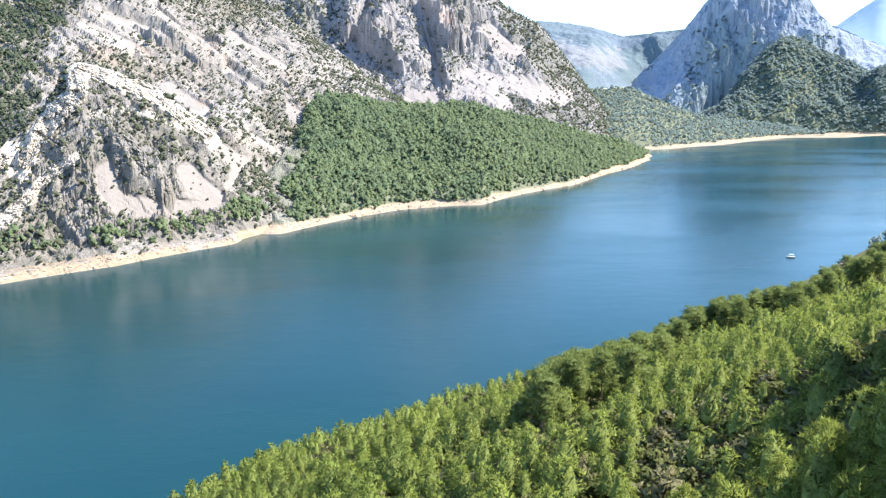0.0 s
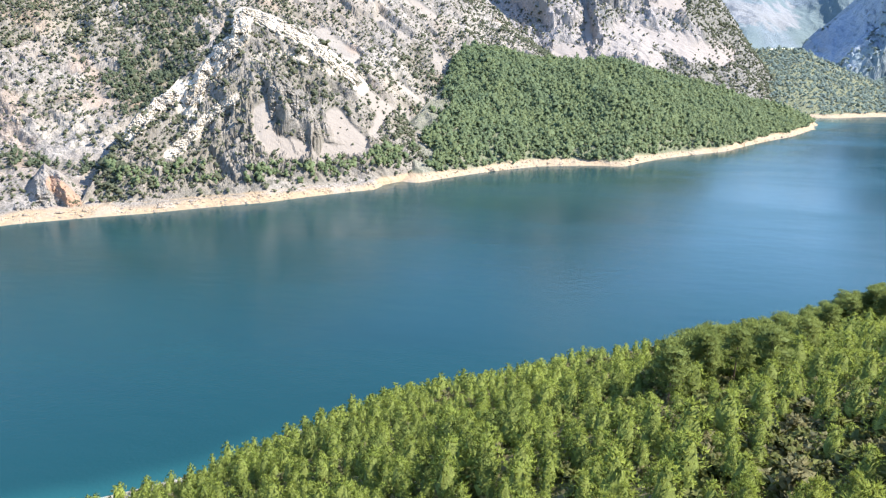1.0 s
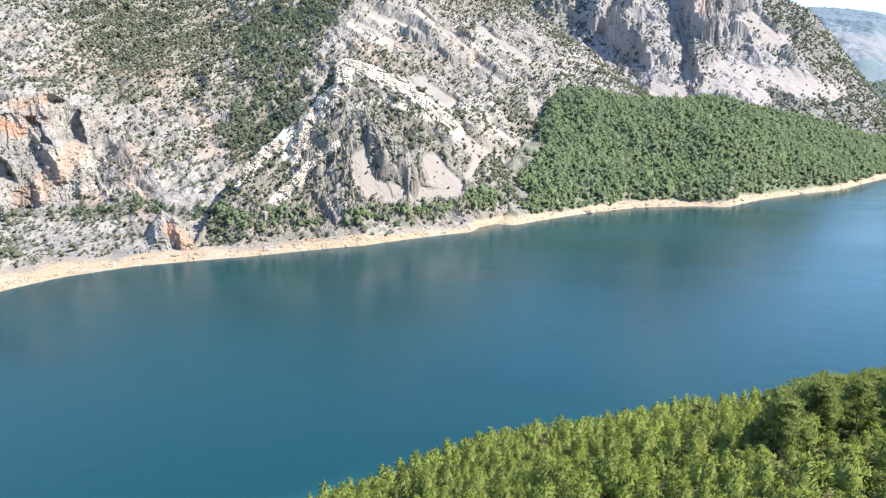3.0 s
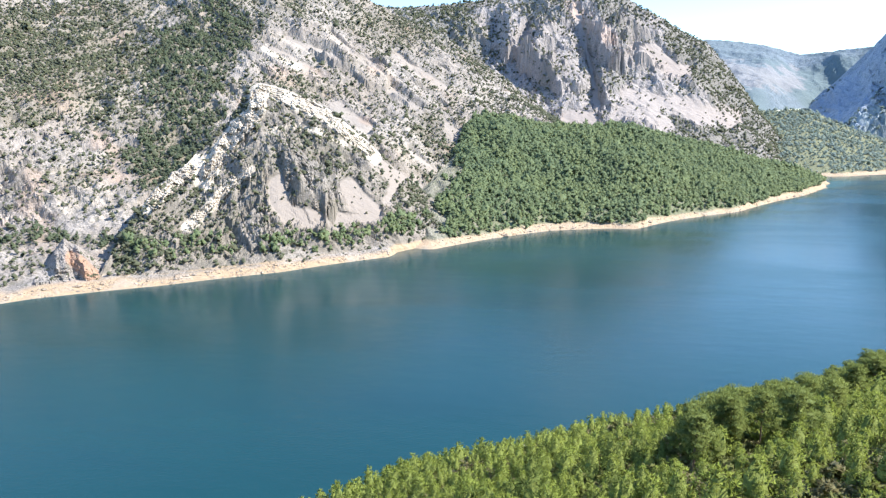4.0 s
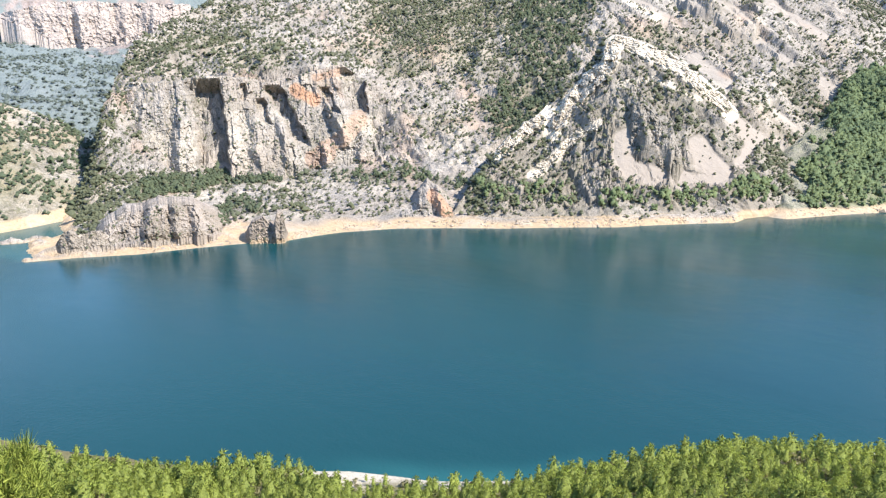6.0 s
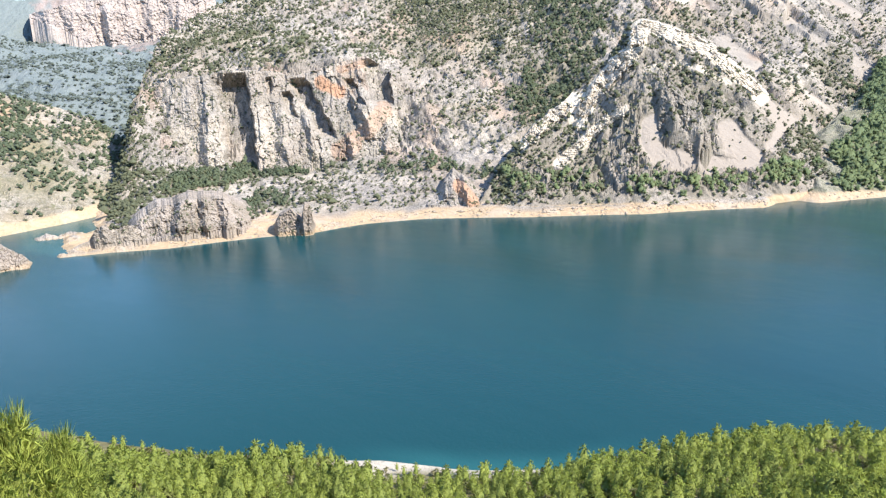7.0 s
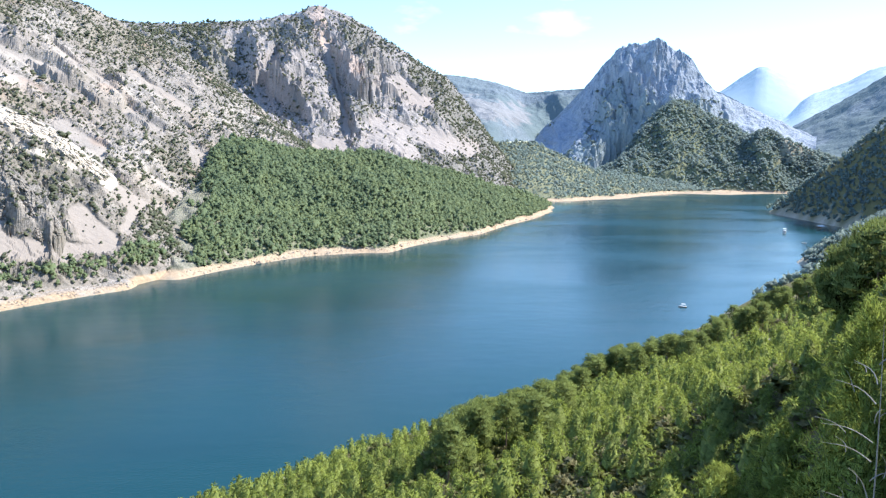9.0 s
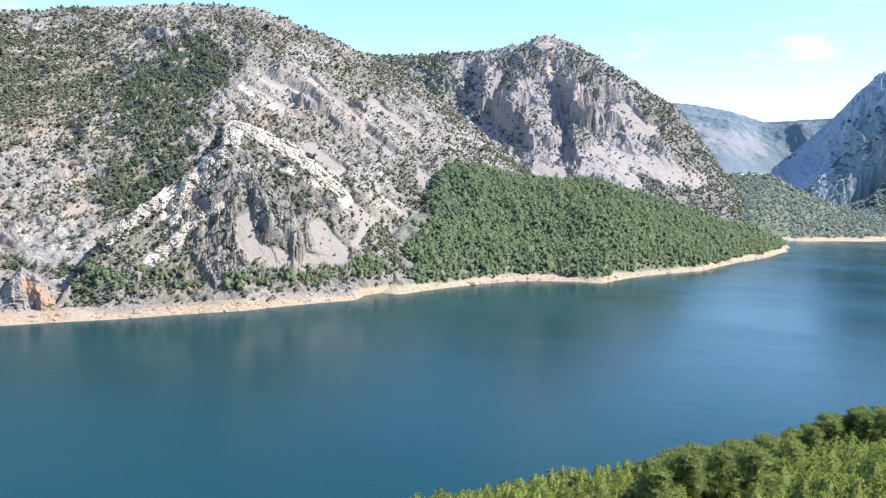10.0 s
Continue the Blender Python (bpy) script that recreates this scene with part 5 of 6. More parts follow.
def beach_stones():
    """Stones and low ledges strewn over the bare beach below the high-water line."""
    az = np.concatenate([rng.uniform(-62, -13, 2600), rng.uniform(-13, 16, 1400)])
    stones = []
    for a in az:
        slope = MAIN if a < -13 else WOODHILL
        r = float(slope.profile(np.array([a]))[0][0][0]) + rng.uniform(0.5, 13.0)
        stones.append((a, r, a < -13))
    a, r, main = (np.array(v) for v in zip(*stones))
    z = np.where(main, MAIN.height(a, r), WOODHILL.height(a, r))
    keep = (z > 0.1) & (z < 4.2) & (rng.uniform(0, 1, len(a)) < 0.55 + 0.9 * fbm(a * 10, r, 9.0, 3, 841))
    x, y = xy(a[keep], r[keep])
    size = 0.45 * np.exp(rng.normal(size=len(x)) * 0.6)
    v = np.concatenate([lump(np.array([px, py, pz]), np.array([1.3, 1.0, 0.6]) * s) for px, py, pz, s in zip(x, y, z[keep], size)])
    me = mesh_from("beach_stones", v, np.arange(len(v)).reshape(-1, 3), ROCK, False)
    carry(me, "sand", np.repeat(rng.uniform(0, 0.9, len(x)), 24))
    tagged(new("beach_stones", me), "pale stones and ledges strewn over the bare beach", "stones", "", "stuff")


beach_stones()


# ---- pines of the near slope ----
CORE = 42


def line_with_shaded_twigs(me, inside):
    """Gives the inside of a crown, marked face by face, a darker green for inner growth and its shade."""
    me.materials.append(SHADED_TWIGS)
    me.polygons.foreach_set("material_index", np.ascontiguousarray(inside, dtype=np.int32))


def crown_line(f, low):
    """How far a young pine's crown reaches at a height, as a part of its breadth: a cone with a full, rounded foot."""
    return min(1.0, max(0.05, (f - low * 0.5) / 0.16)) ** 0.6 * max(0.03, 1.0 - f) ** 0.6


def crown_body(height, reach, part_of, low, sides=6):
    """The dense inside of a crown."""
    rings = []
    for f in (0.08, 0.25, 0.5, 0.78):
        wide = part_of * height * reach * crown_line(f, low)
        a = np.arange(sides) * 6.2832 / sides + rng.uniform(0, 0.7)
        w = wide * rng.uniform(0.8, 1.2, sides)
        rings.append(np.stack([w * np.cos(a), w * np.sin(a), height * (low * 0.6 + (1 - low * 0.6) * f) + rng.normal(size=sides) * 0.03 * height], 1))
    out = []
    for lo, hi in zip(rings[:-1], rings[1:]):
        for i in range(sides):
            j = (i + 1) % sides
            out += [lo[i], lo[j], hi[j], lo[i], hi[j], hi[i]]
    for i in range(sides):
        out += [rings[-1][i], rings[-1][(i + 1) % sides], np.array([0, 0, height * 0.97])]
    return np.array(out)


def pine_crown(height, boughs, needles, length, width, heart=0.54, reach=0.42, rest=0.05):
    """A pine's crown: upswept boughs round a cone, each ending in a tuft of needles, and a leader."""
    parts = [crown_body(height, reach, heart, rest)]
    for k in range(boughs + 1):
        f = min(0.99, rest + (0.98 - rest) * (k + rng.uniform(0, 1)) / boughs)
        out = height * reach * crown_line(f, rest) * (rng.uniform(0.55, 1.08) if k < boughs else 0.0)
        ang = k * 2.4 + rng.uniform(-0.4, 0.4)
        c = np.array([out * math.cos(ang), out * math.sin(ang), height * f + out * 0.12])
        rad = height * (0.05 + 0.06 * (1 - f)) * rng.uniform(0.7, 1.3)
        d = turned(rng.normal(size=(needles, 3)) + np.array([0.7 * math.cos(ang), 0.7 * math.sin(ang), 0.6]))
        parts.append(sprays(c + d * rad * rng.uniform(0.2, 1.0, (needles, 1)), d, length, width, 0.5, 0.6))
    return np.concatenate(parts)


def layered_crown(height, boughs, needles, length, width):
    """An older pine's crown: flat clumps of needles on level boughs, open between them, with a broad top."""
    parts = []
    for k in range(boughs):
        f = 0.34 + 0.64 * (k + 0.5) / boughs
        out = height * 0.42 * (1.0 - 0.75 * max(0.0, f - 0.45) / 0.55) * rng.uniform(0.25, 1.0)
        ang = k * 2.4 + rng.uniform(-0.5, 0.5)
        c = np.array([out * math.cos(ang), out * math.sin(ang), height * f])
        rad = height * rng.uniform(0.10, 0.17)
        parts.append(lump(c - np.array([0, 0, 0.1 * rad]), np.array([rad, rad, rad * 0.45]) * 0.6))
        d = turned(rng.normal(size=(needles, 3)) * np.array([1, 1, 0.6]) + np.array([0.4 * math.cos(ang), 0.4 * math.sin(ang), 0.5]))
        parts.append(sprays(c + d * rad * np.array([1, 1, 0.5]) * rng.uniform(0.4, 1.0, (needles, 1)), d, length, width, 0.8, 0.4))
    return np.concatenate(parts)


def trunk_mesh(height, material):
    bm = bmesh.new()
    rings = []
    for k in range(6):
        f = k / 5
        rad = 0.13 * (1 - 0.85 * f) * height / 6
        ring = [bm.verts.new((rad * math.cos(i * 1.0472) + 0.05 * math.sin(f * 5), rad * math.sin(i * 1.0472), height * 0.97 * f - 0.4)) for i in range(6)]
        if rings:
            for i in range(6):
                bm.faces.new((rings[-1][i], rings[-1][(i + 1) % 6], ring[(i + 1) % 6], ring[i]))
        rings.append(ring)
    for k in range(16):
        f = rng.uniform(0.2, 0.9)
        a = rng.uniform(0, 6.283)
        reach = height * 0.26 * (1.08 - f) ** 0.7
        p = Vector((0, 0, height * f))
        q = p + Vector((reach * math.cos(a), reach * math.sin(a), reach * 0.3))
        side = Vector((-math.sin(a), math.cos(a), 0)) * 0.035
        up = Vector((0, 0, 0.04))
        v = [bm.verts.new(c) for c in (p + side, p - side, p + up, q)]
        for tri in ((0, 1, 3), (1, 2, 3), (2, 0, 3)):
            bm.faces.new([v[i] for i in tri])
    me = bpy.data.meshes.new("trunk")
    bm.to_mesh(me)
    bm.free()
    me.materials.append(material)
    return me


def bark_material():
    m = Mat("pine_bark")
    n = m.noise(m.where((1, 1, 0.2)), 6, 5, 0.7)
    m.bump(n, 0.6, 0.03)
    return m.finish(m.mix(m.span(n, 0.3, 0.7), (0.10, 0.075, 0.055), (0.24, 0.19, 0.15)), 0.95, 0.1)


BARK = bark_material()


# wood's top line, fitted to its outline from the camera: bearing, slant
VIEW_OUTLINE = ((-95, -78, -74.6, -72.6, -65.4, -61.4, -56, -49.7, -47.3, -41, -33.5, -28.2, -24.2, -16, -9.2, -4.9, 0.3, 4, 8.5, 9.7, 14, 17.2, 18.4, 19.5, 22, 25.5, 27.5, 29.5, 31.7, 33.2, 36.5, 38.6, 52),
           (-18, -21.5, -23, -24.1, -26.7, -28.2, -28.3, -29.8, -30.7, -31.2, -30.8, -29.1, -28, -25.7, -24.7, -24.1, -22.9, -22.3, -20.9, -19.9, -18.9, -17.5, -16.6, -15.9, -14.9, -14.0, -12.8, -11.4, -10.3, -9.4, -6.7, -4.6, 0))


def half_dry(az, el, x, y):
    """Where dry brown shrubs outnumber the pines."""
    w = stroke(az, el, x, y, 1.7, [(24.0, -18.6), (25.6, -20.8), (28.2, -22.0)], 0.8, 612)
    w = np.maximum(w, stroke(az, el, x, y, 1.5, [(29.8, -17.0), (27.8, -19.8), (24.9, -22.6), (21, -22.5)], 0.8, 613))
    w = np.maximum(w, stroke(az, el, x, y, 2.0, [(23.0, -26.0), (18.7, -26.1), (15.8, -27.5), (14.0, -29.7)], 0.8, 614))
    return np.maximum(w, 0.8 * stroke(az, el, x, y, 1.6, [(31.5, -21.6), (34.5, -20.5)], 0.8, 615))


def near_places(n):
    az = rng.uniform(-92, 50, n)
    near = np.arange(n) < n // 3
    r = np.sqrt(np.where(near, rng.uniform(12 ** 2, 215 ** 2, n), rng.uniform(12 ** 2, 700 ** 2, n)))
    x, y = xy(az, r)
    z = near_height(x, y)
    keep = (z > np.where(az < -51, 0.8, 3.0)) & (z < 140)
    return x[keep], y[keep], z[keep], r[keep], az[keep]


def thin(x, y, r, gap):
    """Drops places that stand closer than the gap."""
    cell, out = {}, []
    for i in range(len(x)):
        k = (int(x[i] // gap), int(y[i] // gap))
        ok = True
        for dx in (-1, 0, 1):
            for dy in (-1, 0, 1):
                for j in cell.get((k[0] + dx, k[1] + dy), ()):
                    if (x[i] - x[j]) ** 2 + (y[i] - y[j]) ** 2 < gap * gap:
                        ok = False
        if ok:
            cell.setdefault(k, []).append(i)
            out.append(i)
    return np.array(out)


def pine_kind(h, crown_v, label, leaf=None, group="pines on the near slope", shaded_inside=True):
    pine = new("pine_tree")
    tr = new("trunk", trunk_mesh(h, BARK))
    tr.parent = pine
    cr = new("crown", mesh_from("crown", crown_v, np.arange(len(crown_v)).reshape(-1, 3), leaf or NEEDLE, False, turned(soft_normals(crown_v, 0.35))))
    cr.parent = pine
    if shaded_inside:
        line_with_shaded_twigs(cr.data, np.arange(len(crown_v) // 3) < CORE)
    return tagged(pine, label, "pine tree", group)


def set_out(kinds, places):
    """Stands the first of each kind and copies of it at the places, in turn."""
    used = set()
    for j, m in enumerate(places):
        base = kinds[j % len(kinds)]
        if base.name in used:
            copy_thing(base, m).matrix_basis = m
        else:
            used.add(base.name)
            base.matrix_basis = m


def build_near_forest():
    x, y, z, r, az = near_places(110000)
    q = thin(x, y, r, 2.55)
    x, y, z, r, az = x[q], y[q], z[q], r[q], az[q]
    far_thin = rng.uniform(0, 1, len(r)) < np.interp(r, (150, 240, 400), (1.0, 0.6, 0.35))
    height = np.where(rng.uniform(0, 1, len(x)) < 0.16, rng.uniform(4.6, 6.4, len(x)), rng.uniform(2.4, 4.6, len(x))) * (1 + 0.25 * fbm(x, y, 30, 2, 601)) * np.where(r > 330, 1.6, 1.0) * np.where(az < -48, 1.3, 1.0)
    below = np.interp(az, (6, 10, 20, 30, 38), (0.0, 1.0, 0.9, 0.7, 0.4))
    room = 100 + r * np.tan(np.radians(np.interp(az, *VIEW_OUTLINE) - below + rng.uniform(-1.0, 0.35, len(x)))) - z
    room = np.where(r > 330, np.where(az > 18, np.minimum(room, 9.0), 9.0), room)
    slant = np.degrees(np.arctan2(z + 2.0 - 100, r))
    dryness = half_dry(az, slant, x, y)
    ok = (room > 1.8) & far_thin & (r > 14)
    height = np.minimum(height, np.maximum(room, 1.0))
    x, y, z, r, az, height, dryness = (v[ok] for v in (x, y, z, r, az, height, dryness))
    dry = rng.uniform(0, 1, len(x)) < 0.04 + 0.12 * smooth(0.1, 0.4, fbm(x, y, 30, 3, 602)) + 0.26 * dryness
    dry &= r < 260
    height = np.where(dry, 0.75 * height, height)
    pines = np.nonzero(~dry)[0]
    order = pines[np.argsort(r[pines])]
    feathery = [pine_kind(4.0, pine_crown(4.0, 64, 64, 0.24, 0.017), "young pine with feathery yellow-green needles on the hillside") for k in range(3)]
    bright = [pine_kind(4.0, pine_crown(4.0, 48, 36, 0.28, 0.026), "young pine with bright yellow-green needles on the hillside") for k in range(5)]

    def stand(i):
        f = height[i] / 4.0
        return pose(x[i], y[i], z[i], rng.uniform(-4, 4), rng.uniform(-4, 4), rng.uniform(0, 360)) @ Matrix.Diagonal((f * rng.uniform(0.85, 1.2), f * rng.uniform(0.85, 1.2), f, 1))

    set_out(feathery, [stand(i) for i in order[:50]])
    set_out(bright, [stand(i) for i in order[50:250]])
    rest = order[250:]
    fine = [pine_crown(4.0, 42, 13, 0.30, 0.050) for k in range(8)]
    plain = [pine_crown(4.0, 22, 6, 0.44, 0.095) for k in range(8)]
    shade = rng.uniform(0, 1, len(rest)) < 0.10 + 0.25 * smooth(0.0, 0.4, fbm(x[rest], y[rest], 40, 3, 603))
    close = r[rest] < 150
    for shapes, pick, leaf, label in ((fine, close & ~shade, NEEDLE, "young pine wood with yellow-green crowns down to the shore"), (plain, ~close & ~shade, NEEDLE, "young pine wood with yellow-green crowns farther along the slope"),
                                      (fine, close & shade, NEEDLE_DARK, "darker green young pines scattered through the wood"), (plain, ~close & shade, NEEDLE_DARK, "darker pines farther along the slope")):
        q = rest[pick]
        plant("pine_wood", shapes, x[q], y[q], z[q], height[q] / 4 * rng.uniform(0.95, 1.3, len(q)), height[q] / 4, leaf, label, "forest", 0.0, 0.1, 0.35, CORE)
    q = np.nonzero(dry)[0]
    bush = [crown_shape(150, 4, 0.9, 0.17, 0.5) for k in range(6)]
    grey = rng.uniform(0, 1, len(q)) < 0.5
    plant("dry_bushes", bush, x[q[grey]], y[q[grey]], z[q[grey]], 0.85 * height[q[grey]], 0.8 * height[q[grey]], DRY, "brownish grey half-dry bushes between the young pines", "bush", 0.1)
    plant("dry_bushes", bush, x[q[~grey]], y[q[~grey]], z[q[~grey]], 0.85 * height[q[~grey]], 0.75 * height[q[~grey]], UNDER, "dull olive bushes between the young pines", "bush", 0.1)


build_near_forest()


def crest_pines():
    """Older, broader pines in a row along the brow of the near slope."""
    kinds = [pine_kind(7.0, layered_crown(7.0, 34, 90, 0.36, 0.040), "older broad-crowned dark pine on the brow of the slope", NEEDLE_OLD, "older pines along the brow", False) for k in range(5)]
    places = []
    for k in range(110):
        az = 7.6 + 31.5 * (k + rng.uniform(0, 1)) / 110
        slant = float(np.interp(az, *VIEW_OUTLINE)) + rng.uniform(-0.8, 0.1)
        tall = rng.uniform(6.5, 9.5)
        r = np.arange(60, 300, 1.0)
        x, y = xy(az + 0 * r, r)
        room = 100 + r * math.tan(radians(slant)) - near_height(x, y)
        i = int(np.argmin(np.abs(room - tall)))
        if room[i] < 3.0:
            continue
        f = min(room[i], 10.0) / 7.0
        places.append(pose(x[i], y[i], 100 + r[i] * math.tan(radians(slant)) - 7.0 * f, rng.uniform(-3, 3), rng.uniform(-3, 3), rng.uniform(0, 360)) @ Matrix.Diagonal((f * rng.uniform(0.8, 1.1), f * rng.uniform(0.8, 1.1), f, 1)))
    set_out(kinds, places)


crest_pines()


def hero_pines():
    """Taller pines that stand close below the lookout: bearing, distance, slant of the top."""
    base = pine_kind(6.0, pine_crown(6.0, 110, 100, 0.24, 0.014, 0.35, 0.30, 0.1), "tall pine with feathery needles close below the lookout")
    first = True
    for az, r, slant in ((29.8, 46, -22.9), (34.3, 40, -22.2), (39.2, 30, -10.5), (37.0, 62, -17.5), (-74.7, 40, -22.9), (-71.8, 44, -25.0), (-77.5, 36, -24.0), (25.0, 58, -24.6)):
        x, y = r * math.sin(radians(az)), r * math.cos(radians(az))
        z = float(near_height(np.array([x]), np.array([y]))[0])
        f = max(3.5, 100 + r * math.tan(radians(slant)) - z) / 6.0
        m = pose(x, y, z - 0.2, 0, 0, az * 7) @ Matrix.Diagonal((0.55 + 0.45 * f, 0.55 + 0.45 * f, f, 1))
        if first:
            base.matrix_basis = m
            first = False
        else:
            copy_thing(base, m).matrix_basis = m


hero_pines()


def on_slope(az, slant, start=25.0):
    """Where a line from the lookout meets the near ground."""
    r = np.arange(start, 420, 0.5)
    x, y = xy(az + 0 * r, r)
    hit = np.nonzero(near_height(x, y) > 100 + r * math.tan(radians(slant)))[0]
    i = hit[0] if len(hit) else -1
    return x[i], y[i], float(near_height(x[i:i + 1] if i >= 0 else x[-1:], y[i:i + 1] if i >= 0 else y[-1:])[0])


def boulder(az, slant, size, label):
    x, y, z = on_slope(az, slant)
    bm = bmesh.new()
    bmesh.ops.create_icosphere(bm, subdivisions=3, radius=1.0)
    for v in bm.verts:
        p = v.co.copy()
        f = 0.8 + 0.5 * float(fbm(np.array([p.x * 3 + az]), np.array([p.y * 3 + p.z * 2]), 2.0, 3, 811)[0])
        q = Vector((round(p.x * 2.2) / 2.2, round(p.y * 2.2) / 2.2, round(p.z * 2.2) / 2.2))
        v.co = (p * 0.55 + q * 0.45) * f
        v.co.z *= 0.75
    me = bpy.data.meshes.new("boulder")
    bm.to_mesh(me)
    bm.free()
    me.materials.append(ROCK)
    ob = tagged(new("boulder", me), label, "boulder", "boulders on the near slope")
    ob.matrix_basis = pose(x, y, z + 0.3 * size, 8, -6, az * 11) @ Matrix.Diagonal((size * 1.3, size, size, 1))


boulder(31.7, -13.9, 2.2, "grey limestone boulder between the pines")
boulder(33.0, -13.4, 1.2, "small pale boulder between the pines")
boulder(24.6, -16.2, 2.6, "dark weathered rock below the taller pines")
boulder(15.6, -20.4, 2.0, "weathered rock under the pines of the crest")


def branch_mesh(start, end, thick, bend):
    bm = bmesh.new()
    rings = []
    way = end - start
    side = way.cross(Vector((0, 0, 1))).normalized()
    up = side.cross(way).normalized()
    for k in range(7):
        f = k / 6
        p = start + way * f + up * bend * math.sin(f * 3.0) + side * bend * 0.5 * math.sin(f * 5.0)
        rad = thick * (1 - 0.85 * f)
        ring = [bm.verts.new(p + side * rad * math.cos(i * 1.2566) + up * rad * math.sin(i * 1.2566)) for i in range(5)]
        if rings:
            for i in range(5):
                bm.faces.new((rings[-1][i], rings[-1][(i + 1) % 5], ring[(i + 1) % 5], ring[i]))
        rings.append(ring)
    me = bpy.data.meshes.new("branch")
    bm.to_mesh(me)
    bm.free()
    me.materials.append(DEADWOOD)
    return me


def dead_tree(az, r, slant):
    """A leafless small tree with pale bare limbs."""
    x, y = r * math.sin(radians(az)), r * math.cos(radians(az))
    z = float(near_height(np.array([x]), np.array([y]))[0])
    tall = 100 + r * math.tan(radians(slant)) - z
    tree = tagged(new("dead_tree"), "leafless grey-white dead tree among the pines", "dead tree")
    tree.matrix_basis = pose(x, y, z, 0, 0, 0)
    tr = new("trunk", branch_mesh(Vector((0, 0, -0.3)), Vector((-0.2, 0.1, tall)), 0.05, 0.15))
    tr.parent = tree
    toward = Vector((-math.cos(radians(az)), math.sin(radians(az)), 0))
    for k in range(13):
        f = 0.35 + 0.6 * k / 13
        s = 1 if k % 3 else -0.7
        ln = (0.5 + 0.9 * (1 - f)) * tall * 0.10
        q = Vector((-0.2 * f, 0.1 * f, tall * f))
        tip = q + toward * s * ln + Vector((rng.uniform(-0.5, 0.5), rng.uniform(-0.5, 0.5), ln * rng.uniform(0.35, 0.9)))
        limb = new("branch", branch_mesh(q, tip, 0.022, 0.14))
        limb.parent = tree
        twig = new("twig", branch_mesh(q + (tip - q) * 0.5, tip + Vector((rng.uniform(-0.5, 0.5), rng.uniform(-0.5, 0.5), rng.uniform(-0.2, 0.6))), 0.015, 0.1))
        twig.parent = limb


dead_tree(39.6, 23, -11.5)


def undergrowth():
    n = 12000
    az = np.where(np.arange(n) < 7000, rng.uniform(-90, 48, n), rng.uniform(10, 44, n))
    r = np.sqrt(rng.uniform(6 ** 2, np.where(az > 12, 280, 190) ** 2, n))
    x, y = xy(az, r)
    z = near_height(x, y)
    k = (z > 3.2) & (np.degrees(np.arctan2(z + 1.8 - 100, r)) < np.interp(az, *VIEW_OUTLINE)) & (rng.uniform(0, 1, n) < np.interp(r, (60, 190), (0.6, 0.35)) + 0.65 * half_dry(az, np.degrees(np.arctan2(z - 100, r)), x, y))
    x, y, z = x[k], y[k], z[k]
    size = rng.uniform(0.6, 1.5, len(x))
    bush = [crown_shape(48, 3, 0.9, 0.22, 0.55) for k in range(6)]
    dry = rng.uniform(0, 1, len(x)) < 0.35
    plant("undergrowth", bush, x[~dry], y[~dry], z[~dry], 2.8 * size[~dry], 1.7 * size[~dry], UNDER, "low green bushes covering the ground under the pines", "bush")
    plant("undergrowth", bush, x[dry], y[dry], z[dry], 2.5 * size[dry], 1.6 * size[dry], DRY, "low brownish bushes under the pines", "bush")


undergrowth()


def build_right_bank_wood():
    n = 16000
    az = rng.uniform(27, 46, n)
    r = np.sqrt(rng.uniform(480 ** 2, 1650 ** 2, n))
    x, y = xy(az, r)
    z = near_height(x, y)
    k = (z > 3.5 + 3 * fbm(x, y, 40, 3, 611)) & (rng.uniform(0, 1, n) < 0.95)
    x, y, z = x[k], y[k], z[k]
    size = rng.uniform(0.7, 1.35, len(x))
    plant("shore_forest", TREE_SHAPES, x, y, z, 6.4 * size, 6.6 * size, LEAF_HAZED, "green pine wood on the headlands across the bay", "forest", 0.1, 0.2)


build_right_bank_wood()


# ---- boats and a hut on the water's edge ----
def plain_material(name, colour, rough=0.5):
    m = Mat(name)
    n = m.noise(m.where(), 3.0, 4, 0.6)
    return m.finish(m.mix(m.span(n, 0.3, 0.7), tuple(c * 0.85 for c in colour), colour), rough, 0.4)


WHITE_PAINT = plain_material("white_boat_paint", (0.80, 0.80, 0.78))
RED_PAINT = plain_material("faded_red_paint", (0.45, 0.16, 0.10))
GLASS_DARK = plain_material("dark_window_glass", (0.03, 0.05, 0.07), 0.1)
PLANK = plain_material("weathered_planks", (0.30, 0.24, 0.18), 0.9)


def part(name, bm, material, parent, label=""):
    me = bpy.data.meshes.new(name)
    bm.to_mesh(me)
    bm.free()
    me.materials.append(material)
    ob = new(name, me)
    ob.parent = parent
    return tagged(ob, label)


def box(x, y, z, sx, sy, sz, bevel=0.04):
    bm = bmesh.new()
    bmesh.ops.create_cube(bm, size=1.0, matrix=Matrix.Translation((x, y, z)) @ Matrix.Diagonal((sx, sy, sz, 1)))
    bmesh.ops.bevel(bm, geom=bm.edges[:], offset=bevel, segments=1, affect="EDGES")
    return bm


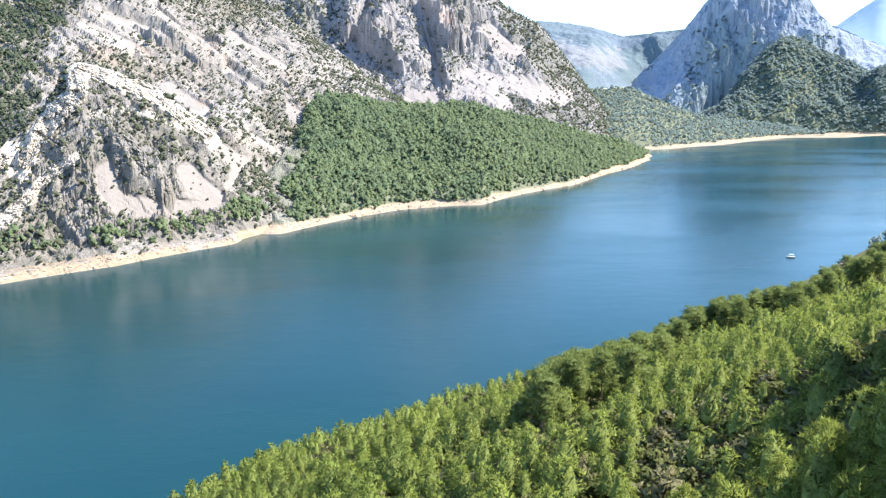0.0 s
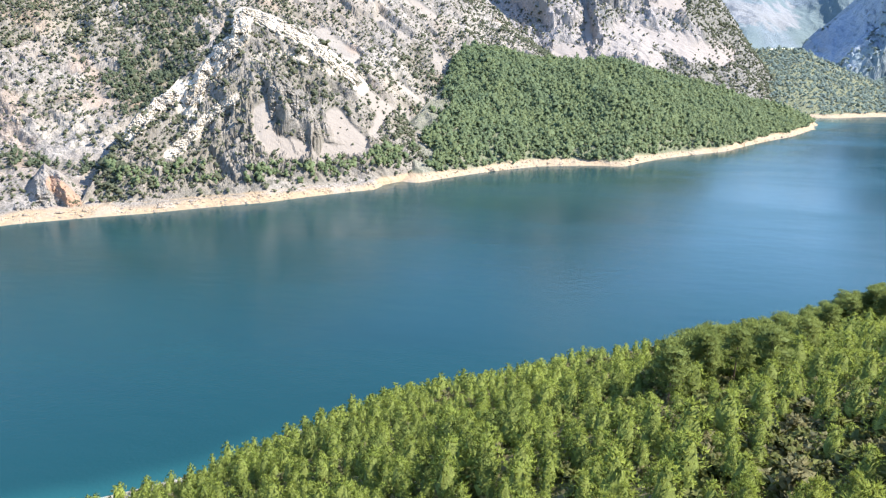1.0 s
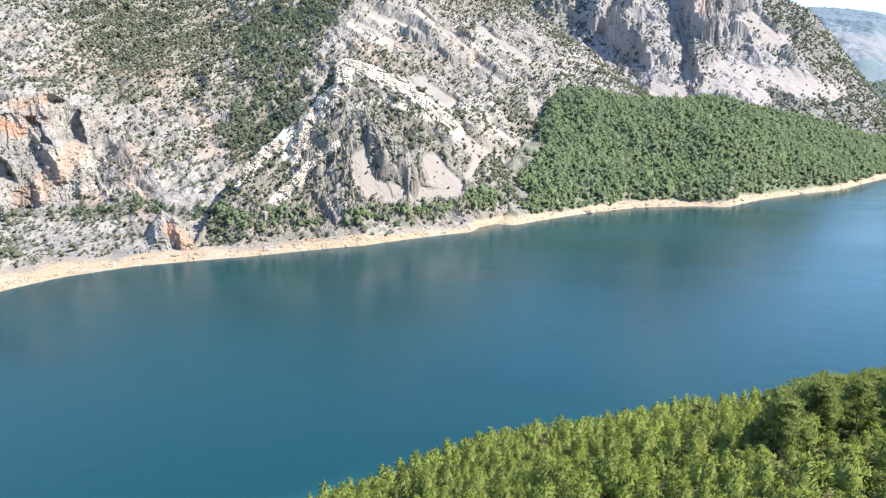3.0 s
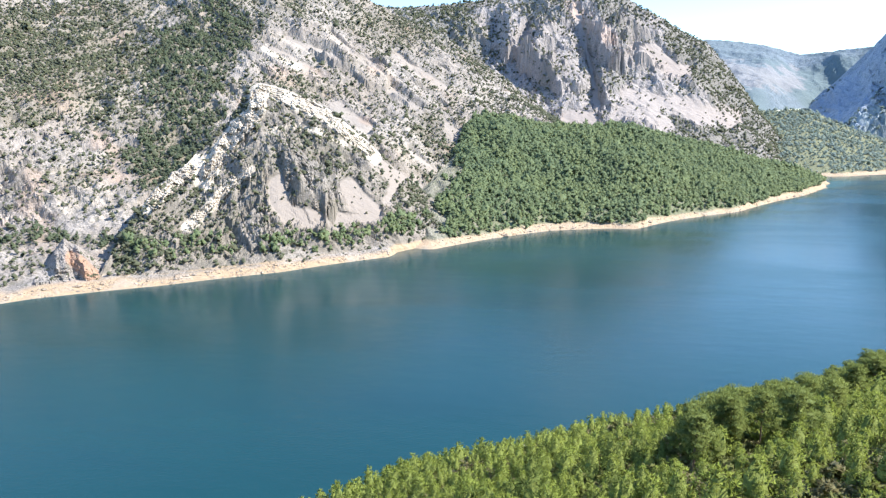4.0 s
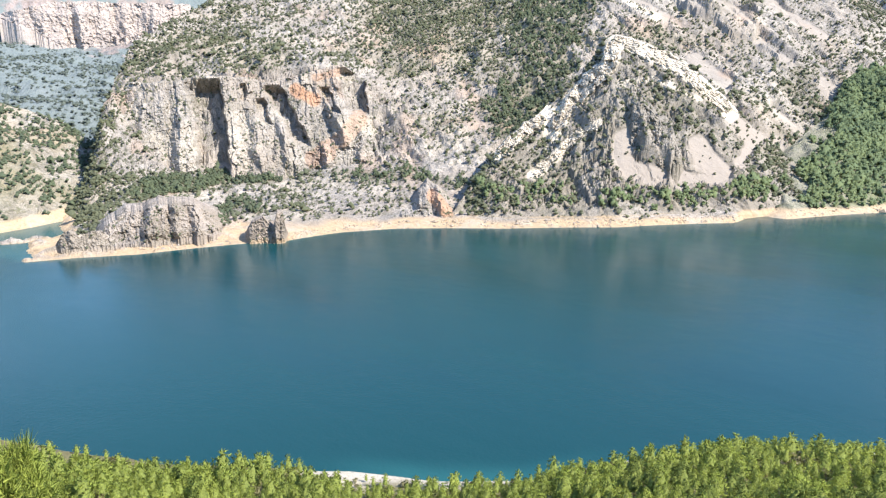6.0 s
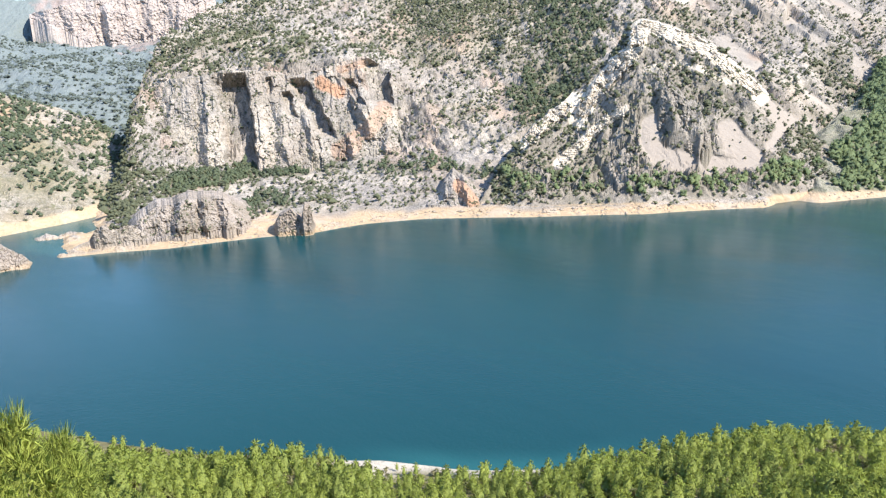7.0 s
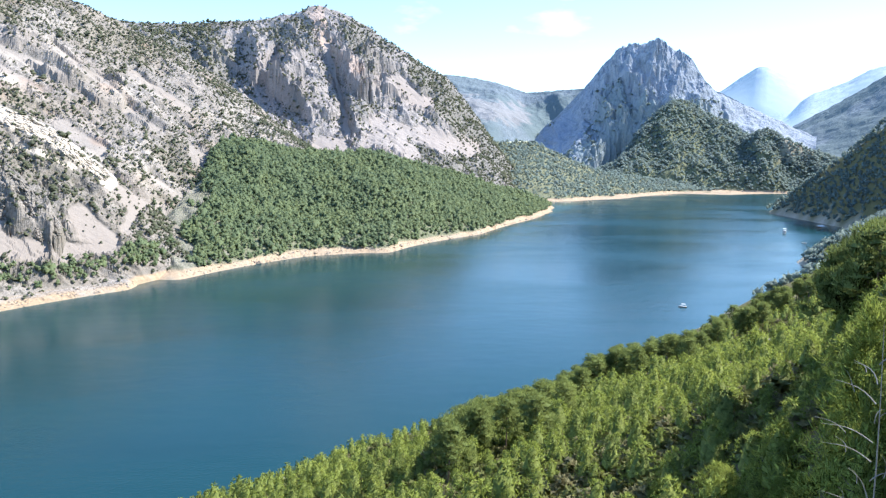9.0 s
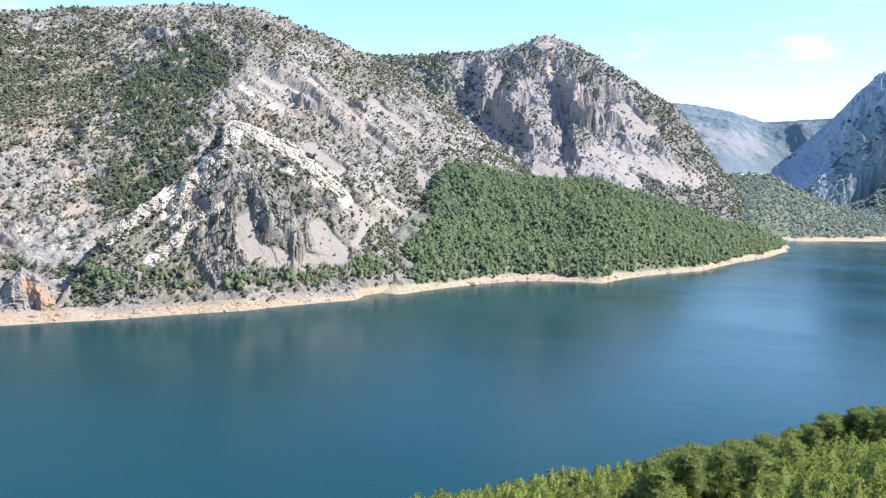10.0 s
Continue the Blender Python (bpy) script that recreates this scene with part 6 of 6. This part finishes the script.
def hull_shape(length, beam, depth, draft=0.3):
    """A hull with a pointed bow and a flat stern, its length along y."""
    bm = bmesh.new()
    rows = []
    for k in range(9):
        f = k / 8
        wide = beam / 2 * (0.78 + 0.22 * math.sin(f * 2.6)) * (1 - max(0.0, f - 0.55) ** 2 / 0.2025) ** 0.6 if f < 1 else 0.03
        top = depth * (1 + 0.35 * f * f)
        y = length * (f - 0.5)
        rows.append([bm.verts.new(p) for p in ((-wide, y, top), (-wide * 0.72, y, 0.0), (0, y, -draft), (wide * 0.72, y, 0.0), (wide, y, top), (0, y, top - 0.12))])
    for a, c in zip(rows, rows[1:]):
        for i in range(6):
            bm.faces.new((a[i], a[(i + 1) % 6], c[(i + 1) % 6], c[i]))
    bm.faces.new(rows[0])
    bm.faces.new(rows[-1][::-1])
    bmesh.ops.recalc_face_normals(bm, faces=bm.faces[:])
    return bm


def at(bearing, distance, z=0.0, turn=0.0):
    return pose(distance * math.sin(radians(bearing)), distance * math.cos(radians(bearing)), z, 0, 0, turn)


def small_boat(m, label, canopy=True):
    boat = new("small_boat")
    part("hull", hull_shape(5.2, 1.9, 0.65), WHITE_PAINT, boat, "white painted hull")
    part("rubbing_strake", box(0, -0.4, 0.42, 2.02, 3.6, 0.14), RED_PAINT, boat, "faded red rail")
    part("bench", box(0, -1.0, 0.5, 1.5, 0.4, 0.08), PLANK, boat)
    if canopy:
        for sx in (-0.75, 0.75):
            for sy in (-1.6, 0.7):
                part("canopy_post", box(sx, sy, 1.25, 0.06, 0.06, 1.5, 0.01), WHITE_PAINT, boat)
        part("canopy", box(0, -0.45, 2.03, 1.8, 2.7, 0.08), WHITE_PAINT, boat, "flat white canopy")
    boat.matrix_basis = m
    return tagged(boat, label, "boat")


def tour_boat(m):
    boat = new("tour_boat")
    part("hull", hull_shape(13.0, 4.4, 1.3, 0.5), WHITE_PAINT, boat, "white hull")
    part("cabin", box(0, -1.0, 2.3, 3.6, 8.0, 2.1, 0.1), WHITE_PAINT, boat, "white lower cabin")
    for sx in (-1.81, 1.81):
        for k in range(5):
            part("window", box(sx, -3.9 + 1.5 * k, 2.6, 0.06, 1.0, 0.8, 0.02), GLASS_DARK, boat, "dark cabin window")
    part("windscreen", box(0, 3.01, 2.6, 2.8, 0.06, 0.8, 0.02), GLASS_DARK, boat, "dark front window")
    for sx in (-1.7, 1.7):
        for sy in (-4.6, -1.0, 2.4):
            part("post", box(sx, sy, 4.3, 0.09, 0.09, 1.9, 0.01), WHITE_PAINT, boat)
    part("upper_roof", box(0, -1.0, 5.3, 3.9, 8.0, 0.14), WHITE_PAINT, boat, "white sun roof over the upper deck")
    boat.matrix_basis = m
    return tagged(boat, "white two-deck tour boat lying on the lake", "boat")


def shore_hut(m):
    hut = new("shore_hut")
    part("floor_deck", box(0, 0, 1.3, 9, 6, 0.25), PLANK, hut, "plank deck")
    for sx in (-4, 0, 4):
        for sy in (-2.6, 2.6):
            part("stilt", box(sx, sy, -0.6, 0.25, 0.25, 3.6, 0.02), PLANK, hut)
            part("post", box(sx, sy, 2.6, 0.16, 0.16, 2.4, 0.02), PLANK, hut)
    bm = bmesh.new()
    v = [bm.verts.new(p) for p in ((-4.9, -3.4, 3.7), (4.9, -3.4, 3.7), (4.9, 3.4, 3.7), (-4.9, 3.4, 3.7), (-3.6, 0, 5.0), (3.6, 0, 5.0))]
    for f in ((0, 1, 5, 4), (1, 2, 5), (2, 3, 4, 5), (3, 0, 4), (3, 2, 1, 0)):
        bm.faces.new([v[i] for i in f])
    part("roof", bm, WHITE_PAINT, hut, "pale hipped roof")
    part("back_wall", box(0, 2.5, 2.6, 8, 0.12, 2.3), PLANK, hut)
    hut.matrix_basis = m
    return tagged(hut, "open plank hut with pale roof on stilts at the shore", "hut")


small_boat(at(25.89, 476, 0.0, 74), "small white boat with canopy and red rail on the lake")
tour_boat(at(32.48, 960, 0.0, 150))
small_boat(at(33.8, 868, 0.0, 60), "small open white boat near the headland", False)
shore_hut(at(34.75, 1040, 0.0, 20))
